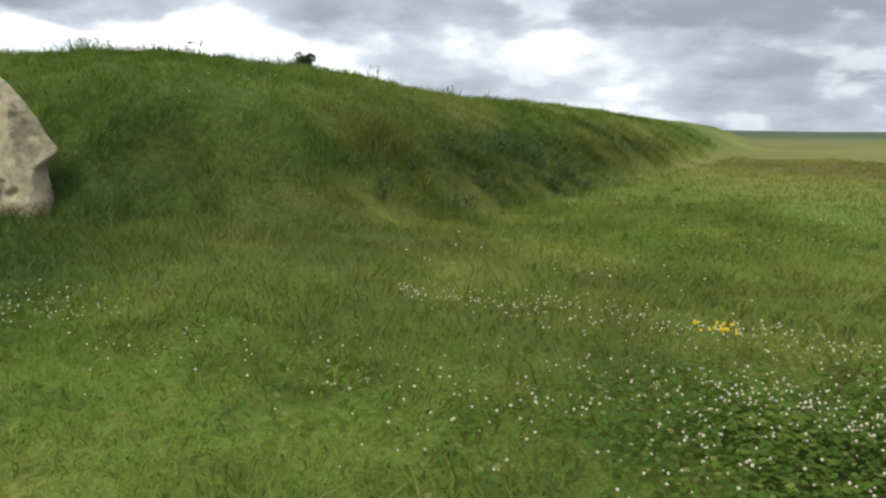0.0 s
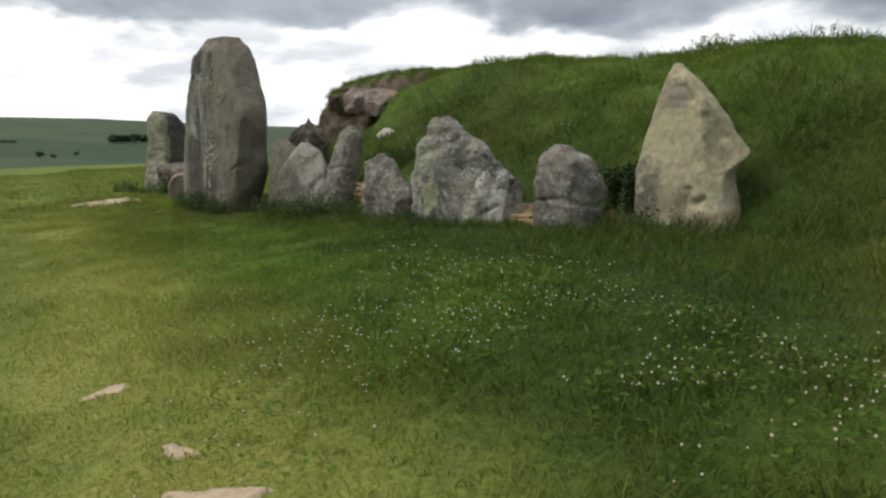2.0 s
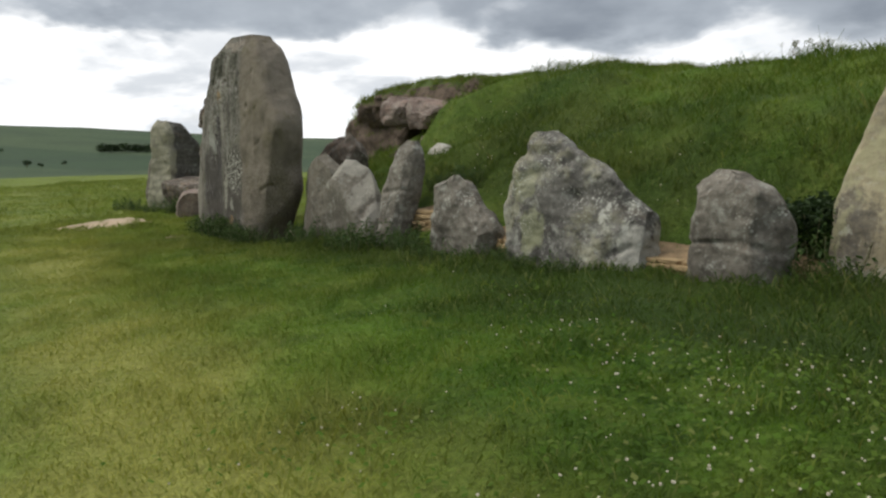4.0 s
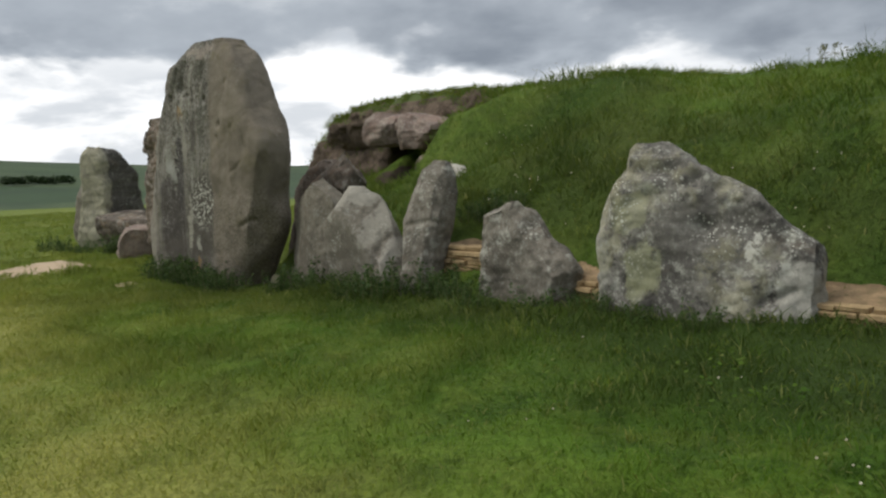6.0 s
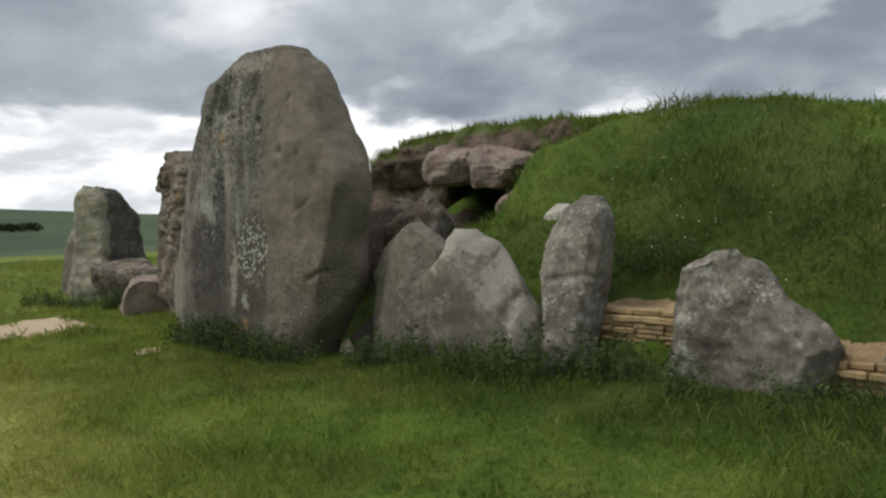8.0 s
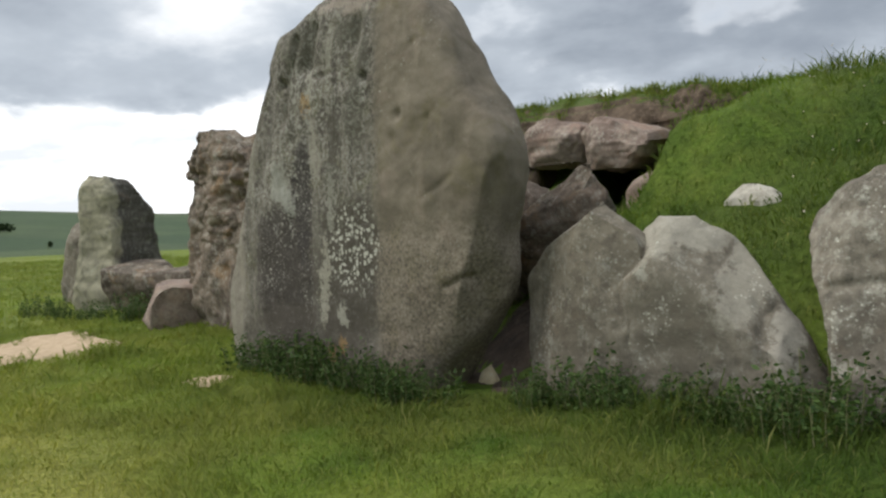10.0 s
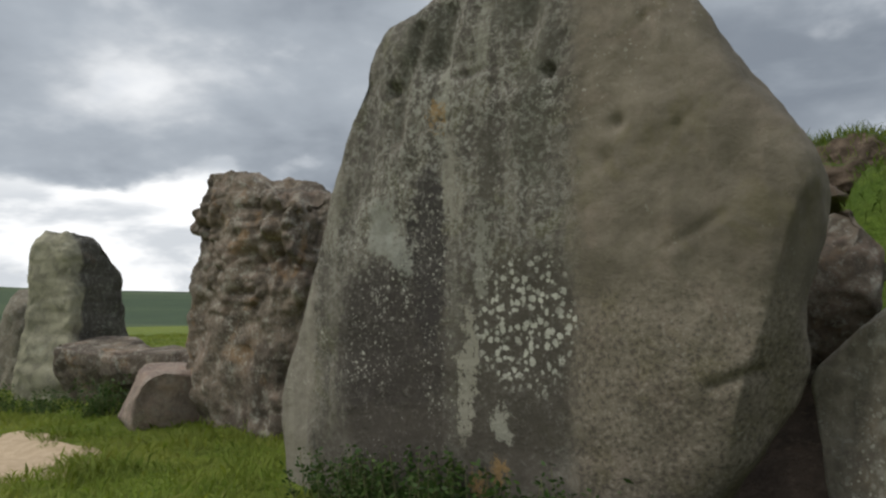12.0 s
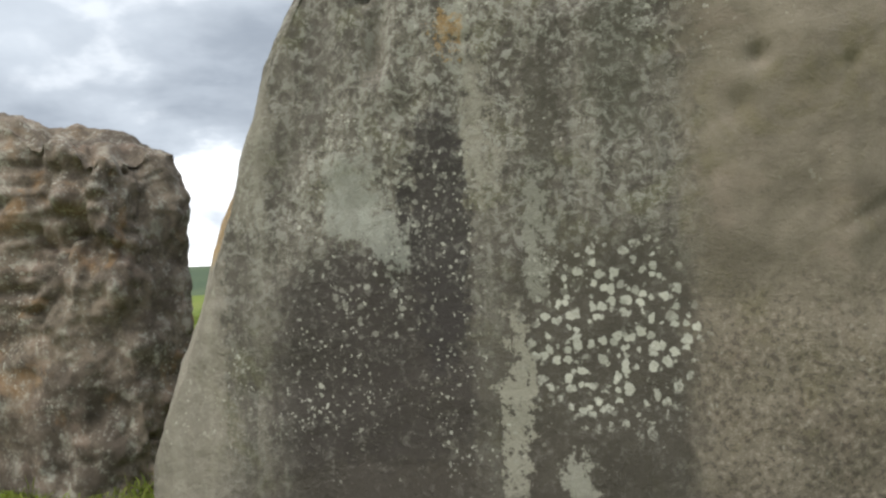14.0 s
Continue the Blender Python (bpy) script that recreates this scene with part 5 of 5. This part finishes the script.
def heads(name, x, y, lift, size, mat, label, category):
    n = len(x)
    z = height(x, y) + lift
    seg, levels = 6, ((-0.75, 0.55), (-0.1, 1.0), (0.6, 0.75))
    verts = np.zeros((n, 3 * seg + 1, 3))
    for li, (zz, rr) in enumerate(levels):
        for j in range(seg):
            a = 2 * np.pi * j / seg + li * 0.5
            wob = rng.uniform(0.8, 1.2, n)
            verts[:, li * seg + j] = np.stack([x + np.cos(a) * rr * size * wob, y + np.sin(a) * rr * size * wob, z + zz * size], -1)
    verts[:, -1] = np.stack([x, y, z + size], -1)
    faces = []
    for li in range(2):
        for j in range(seg):
            a, b = li * seg + j, li * seg + (j + 1) % seg
            faces += [(a, b, b + seg), (a, b + seg, a + seg)]
    faces += [(2 * seg + j, 2 * seg + (j + 1) % seg, 3 * seg) for j in range(seg)]
    faces = np.array(faces)
    all_faces = (faces[None] + (np.arange(n) * (3 * seg + 1))[:, None, None]).reshape(-1, 3)
    me = bpy.data.meshes.new(name)
    me.from_pydata(verts.reshape(-1, 3).tolist(), [], all_faces.tolist())
    me.materials.append(mat)
    return tagged(new(name, me), label, category, kind="stuff")


def flower_fields():
    n = 60000
    x, y = rng.uniform(-11, 4, n), rng.uniform(3.5, 11, n)
    thick = np.exp(-((x + 0.25) / 0.95) ** 2 - ((y - 5.35) / 0.75) ** 2) * sstep(0.25, 0.6, vnoise(x, y, 2.6, 43))
    ok = rng.uniform(0, 1, n) < clover_mask(x, y) ** 1.3 * (0.13 + 0.16 * np.exp(-((x + 5.2) / 1.5) ** 2 - ((y - 6.3) / 0.9) ** 2)) + 0.3 * thick
    x, y = np.append(x[ok], rng.normal(-0.1, 0.62, 520)), np.append(y[ok], rng.normal(5.2, 0.5, 520))
    bx = rng.uniform(-1.9, 0.6, 260)
    x, y = np.append(x, bx), np.append(y, 7.4 - 0.45 * (bx + 1.9) + rng.normal(0, 0.22, 260))
    heads("clover_flowers", x, y, rng.uniform(0.09, 0.17, len(x)), rng.uniform(0.0036, 0.0072, len(x)), M_CLOVER, "white and pinkish clover heads in the grass", "clover")
    n = 3600
    x, y = rng.uniform(-20, 6, n), rng.uniform(6, 24, n)
    ok = (rng.uniform(0, 1, n) < sstep(0.5, 0.8, vnoise(x, y, 0.5, 44)) * 0.6) & clear(x, y) & (x > -13) & (off_path(x, y) > 5)
    x, y = x[ok], y[ok]
    heads("meadow_flowers", x, y, rng.uniform(0.16, 0.34, len(x)), rng.uniform(0.006, 0.010, len(x)), M_CLOVER, "scattered small white flower heads in long grass", "wild flowers")
    x, y = rng.normal(-0.09, 0.06, 18), rng.normal(6.40, 0.05, 18)
    heads("yellow_flowers", x, y, rng.uniform(0.12, 0.2, 18), rng.uniform(0.008, 0.014, 18), M_YELLOW, "cluster of bright yellow trefoil flowers", "wild flowers")


flower_fields()

# ---- weeds, shrubs and distant trees ----


def leaf_cloud(bm, centre, radius, count, size, rnd, squash=0.8):
    for _ in range(count):
        d = Vector((rnd.gauss(0, 1), rnd.gauss(0, 1), rnd.gauss(0, 1))).normalized()
        r = rnd.uniform(0.35, 1.0) ** 0.6
        p = Vector(centre) + Vector((d.x * radius * r, d.y * radius * r, d.z * radius * r * squash))
        u = Vector((rnd.gauss(0, 1), rnd.gauss(0, 1), rnd.gauss(0, 0.6))).normalized()
        v = u.cross(Vector((rnd.gauss(0, 1), rnd.gauss(0, 1), rnd.gauss(0, 1)))).normalized()
        s = size * rnd.uniform(0.6, 1.4)
        bm.faces.new([bm.verts.new(p + k) for k in (u * s, v * s * 0.45, -u * s, -v * s * 0.45)])


def stem(bm, a, b, r0, r1):
    a, b = Vector(a), Vector(b)
    q = (b - a).to_track_quat("Z", "Y")
    rings = []
    for p, r in ((a, r0), (b, r1)):
        rings.append([bm.verts.new(p + q @ Vector((r * math.cos(k * math.pi / 2.5), r * math.sin(k * math.pi / 2.5), 0))) for k in range(5)])
    for k in range(5):
        bm.faces.new((rings[0][k], rings[0][(k + 1) % 5], rings[1][(k + 1) % 5], rings[1][k]))


def weed_clump(seed):
    rnd = random.Random(seed)
    base = new("weed_clump")
    tagged(base, "dark green nettle-like weeds at the foot of the stones", "weeds", "weeds along the stones")
    stalks, leaves = bmesh.new(), bmesh.new()
    for _ in range(16):
        a, r, h = rnd.uniform(0, 6.28), rnd.uniform(0.02, 0.24), rnd.uniform(0.14, 0.36)
        foot = (r * math.cos(a), r * math.sin(a), -0.03)
        top = (foot[0] * 1.3 + rnd.uniform(-0.05, 0.05), foot[1] * 1.3 + rnd.uniform(-0.05, 0.05), h)
        stem(stalks, foot, top, 0.004, 0.002)
        for k in range(9):
            f = 0.2 + 0.8 * k / 8
            leaf_cloud(leaves, [foot[i] + (top[i] - foot[i]) * f for i in range(3)], 0.05, 3, 0.020, rnd)
    part("stemwork", stalks, M_STALK, base)["kind"] = "stuff"
    part("foliage", leaves, M_WEED, base, smooth=False)["kind"] = "stuff"
    return base


def plant_weeds():
    rnd = random.Random(5)
    kinds = [weed_clump(s) for s in (1, 2, 3, 4)]
    spots = []
    c, s = math.cos(radians(-21.4)), math.sin(radians(-21.4))
    for k in range(24):
        u = -1.2 + 2.7 * k / 23
        spots.append((-16.2 + u * c + 0.30 * s, 13.75 + u * s - 0.30 * c, 0.95))
    c, s = math.cos(radians(ROW)), math.sin(radians(ROW))
    for (px, py), u0, u1, n, big in (((-13.9, 13.35), -0.6, 1.5, 20, 0.95), ((-12.2, 13.05), -0.6, 0.6, 13, 1.1), ((-11.05, 12.45), -0.5, 0.6, 4, 0.7),
                                     ((-9.4, 11.85), -0.6, 1.0, 6, 0.7), ((-7.0, 11.6), -0.4, 0.25, 8, 1.3), ((-6.25, 11.5), -0.5, 0.5, 4, 0.8), ((-10.3, 12.4), -0.3, 0.3, 3, 0.7)):
        for k in range(n):
            u = u0 + (u1 - u0) * (k + rnd.random()) / n
            off = rnd.uniform(0.25, 0.5) if big < 1.3 else rnd.uniform(-0.2, 0.1)
            spots.append((px + u * c + off * s, py + u * s - off * c, big))
    for k in range(7):
        spots.append((-11.8 + rnd.uniform(-0.25, 0.25), 13.55 + rnd.uniform(-0.1, 0.2), 0.75))
    for k in range(34):
        s_, d_ = rnd.uniform(1.0, 12), rnd.uniform(10.0, 11.6)
        spots.append((-12 + 0.49 * s_ + 0.872 * d_, 17 + 0.872 * s_ - 0.49 * d_, rnd.uniform(0.9, 1.4)))
    for k in range(26):
        spots.append((-22.6 + rnd.uniform(-1.6, 2.4), 17.0 + rnd.uniform(-0.5, 0.2), 1.0))
    spots = [p for p in spots if abs(p[0] + 14.95) > 0.26 or p[1] > 15]
    for i, (x, y, big) in enumerate(spots):
        size = big * rnd.choice((0.45, 0.6, 0.75, 0.9, 1.15))
        m_ = pose(x, y, zat(x, y), 0, 0, rnd.uniform(0, 360))
        if i < 4:
            kinds[i].matrix_basis = m_
            continue
        ob = copy_thing(kinds[i % 4], m_)
        ob.scale = (size, size, size)


plant_weeds()


def shrub(x, y, radius, tall, seed, label, mat=M_BUSH):
    rnd = random.Random(seed)
    base = new("shrub")
    base.location = (x, y, zat(x, y))
    wood, leaves = bmesh.new(), bmesh.new()
    for _ in range(7):
        a = rnd.uniform(0, 6.28)
        top = (math.cos(a) * radius * 0.6, math.sin(a) * radius * 0.6, tall * rnd.uniform(0.55, 0.9))
        stem(wood, (0, 0, -0.05), top, 0.014, 0.006)
        leaf_cloud(leaves, top, radius * 0.55, 90, 0.035, rnd, 0.9)
    leaf_cloud(leaves, (0, 0, tall * 0.45), radius * 0.9, 420, 0.04, rnd, 0.9)
    part("branches", wood, M_STALK, base)
    part("foliage", leaves, mat, base, smooth=False)
    return tagged(base, label, "shrub")


shrub(-7.02, 11.85, 0.30, 0.42, 4, "dark leafy bush filling the gap between two uprights")
shrub(-3.96, 23.8, 0.28, 0.48, 3, "small dark bush on the crest of the mound")


def dead_stalks(x, y, seed):
    rnd = random.Random(seed)
    bm = bmesh.new()
    for _ in range(9):
        h, a = rnd.uniform(0.25, 0.6), rnd.uniform(0, 6.28)
        foot = Vector((rnd.uniform(-0.25, 0.25), rnd.uniform(-0.2, 0.2), -0.03))
        top = foot + Vector((math.cos(a) * 0.12, math.sin(a) * 0.12, h))
        stem(bm, foot, top, 0.006, 0.003)
        leaf_cloud(bm, top, 0.06, 14, 0.022, rnd)
    ob = mesh_object("tall_stalks", bm, M_STALK, False)
    ob.location = (x, y, zat(x, y))
    tagged(ob, "tuft of tall dry flower stalks on the mound", "wild plant", "stalks on the crest")


for k, (x, y) in enumerate(((-8.56, 20.1), (-8.2, 20.4), (-2.2, 26.0), (-6.3, 21.6), (0.5, 29.0))):
    dead_stalks(x, y, 50 + k)


def far_spot(az, el):
    """Where the downs stand at that bearing and rise, seen from the forecourt."""
    a = radians(az)
    for r in np.arange(250, 1200, 10.0):
        x, y = -9 + r * math.sin(a), 6 + r * math.cos(a)
        if zat(x, y) - 1.5 > r * math.tan(radians(el)):
            break
    return x, y, zat(x, y), r


def tree(az, el, px_tall, seed, label="lone dark round-headed tree on the far downs"):
    rnd = random.Random(seed)
    x, y, z, r = far_spot(az, el)
    tall = r * px_tall / 1357.0
    base = new("tree")
    base.location = (x, y, z)
    wood, leaves = bmesh.new(), bmesh.new()
    stem(wood, (0, 0, -0.5), (0, 0, tall * 0.5), tall * 0.05, tall * 0.03)
    for _ in range(8):
        a = rnd.uniform(0, 6.28)
        c = (math.cos(a) * tall * 0.28, math.sin(a) * tall * 0.28, tall * rnd.uniform(0.4, 0.75))
        stem(wood, (0, 0, tall * 0.3), c, tall * 0.02, tall * 0.008)
        leaf_cloud(leaves, c, tall * 0.26, 80, tall * 0.06, rnd)
    part("trunk", wood, M_STALK, base)
    part("crown", leaves, M_BUSH, base, smooth=False)
    tagged(base, label, "tree", "far trees")


for k, (az, el, tall) in enumerate(((-50.5, -1.2, 13), (-58.8, -0.9, 9), (-61.0, -1.0, 14), (-60.2, -1.0, 9))):
    tree(az, el, tall, 80 + k)


def far_wood(az0, az1, el, px_tall, seed):
    rnd = random.Random(seed)
    bm = bmesh.new()
    for k in range(26):
        az = az0 + (az1 - az0) * k / 25
        x, y, z, r = far_spot(az, el)
        tall = r * px_tall / 1357.0 * rnd.uniform(0.85, 1.15)
        leaf_cloud(bm, (x, y, z + tall * 0.5), tall * 0.55, 70, tall * 0.14, rnd)
    tagged(mesh_object("far_wood", bm, M_BUSH, False), "dark strip of woodland on the far downs", "wood", kind="stuff")


far_wood(-56.6, -52.6, 0.0, 15, 90)
far_wood(-66.0, -62.4, 0.1, 6, 91)


# ---- lectern-style sign beside the path ----


def box(bm, size, at, tilt=0):
    ret = bmesh.ops.create_cube(bm, size=1.0)
    m_ = pose(*at, tilt) @ Matrix.Diagonal((*size, 1))
    bmesh.ops.transform(bm, matrix=m_, verts=ret["verts"])
    return ret["verts"]


def sign_board(x, y, turn):
    base = new("information_board")
    base.matrix_world = pose(x, y, zat(x, y), 0, 0, turn)
    tagged(base, "dark tilted information board on two posts in the grass", "sign")
    bm = bmesh.new()
    box(bm, (0.95, 0.55, 0.05), (0, 0, 0.66), 28)
    bmesh.ops.bevel(bm, geom=list(bm.edges), offset=0.01, segments=1, affect="EDGES")
    part("panel", bm, M_BOARD, base, smooth=False)
    for u in (-0.33, 0.33):
        bm = bmesh.new()
        box(bm, (0.08, 0.08, 0.70), (u, 0.02, 0.31))
        bmesh.ops.bevel(bm, geom=list(bm.edges), offset=0.008, segments=1, affect="EDGES")
        part("post", bm, M_BOARD, base, smooth=False)


sign_board(-21.5, 11.2, 20)
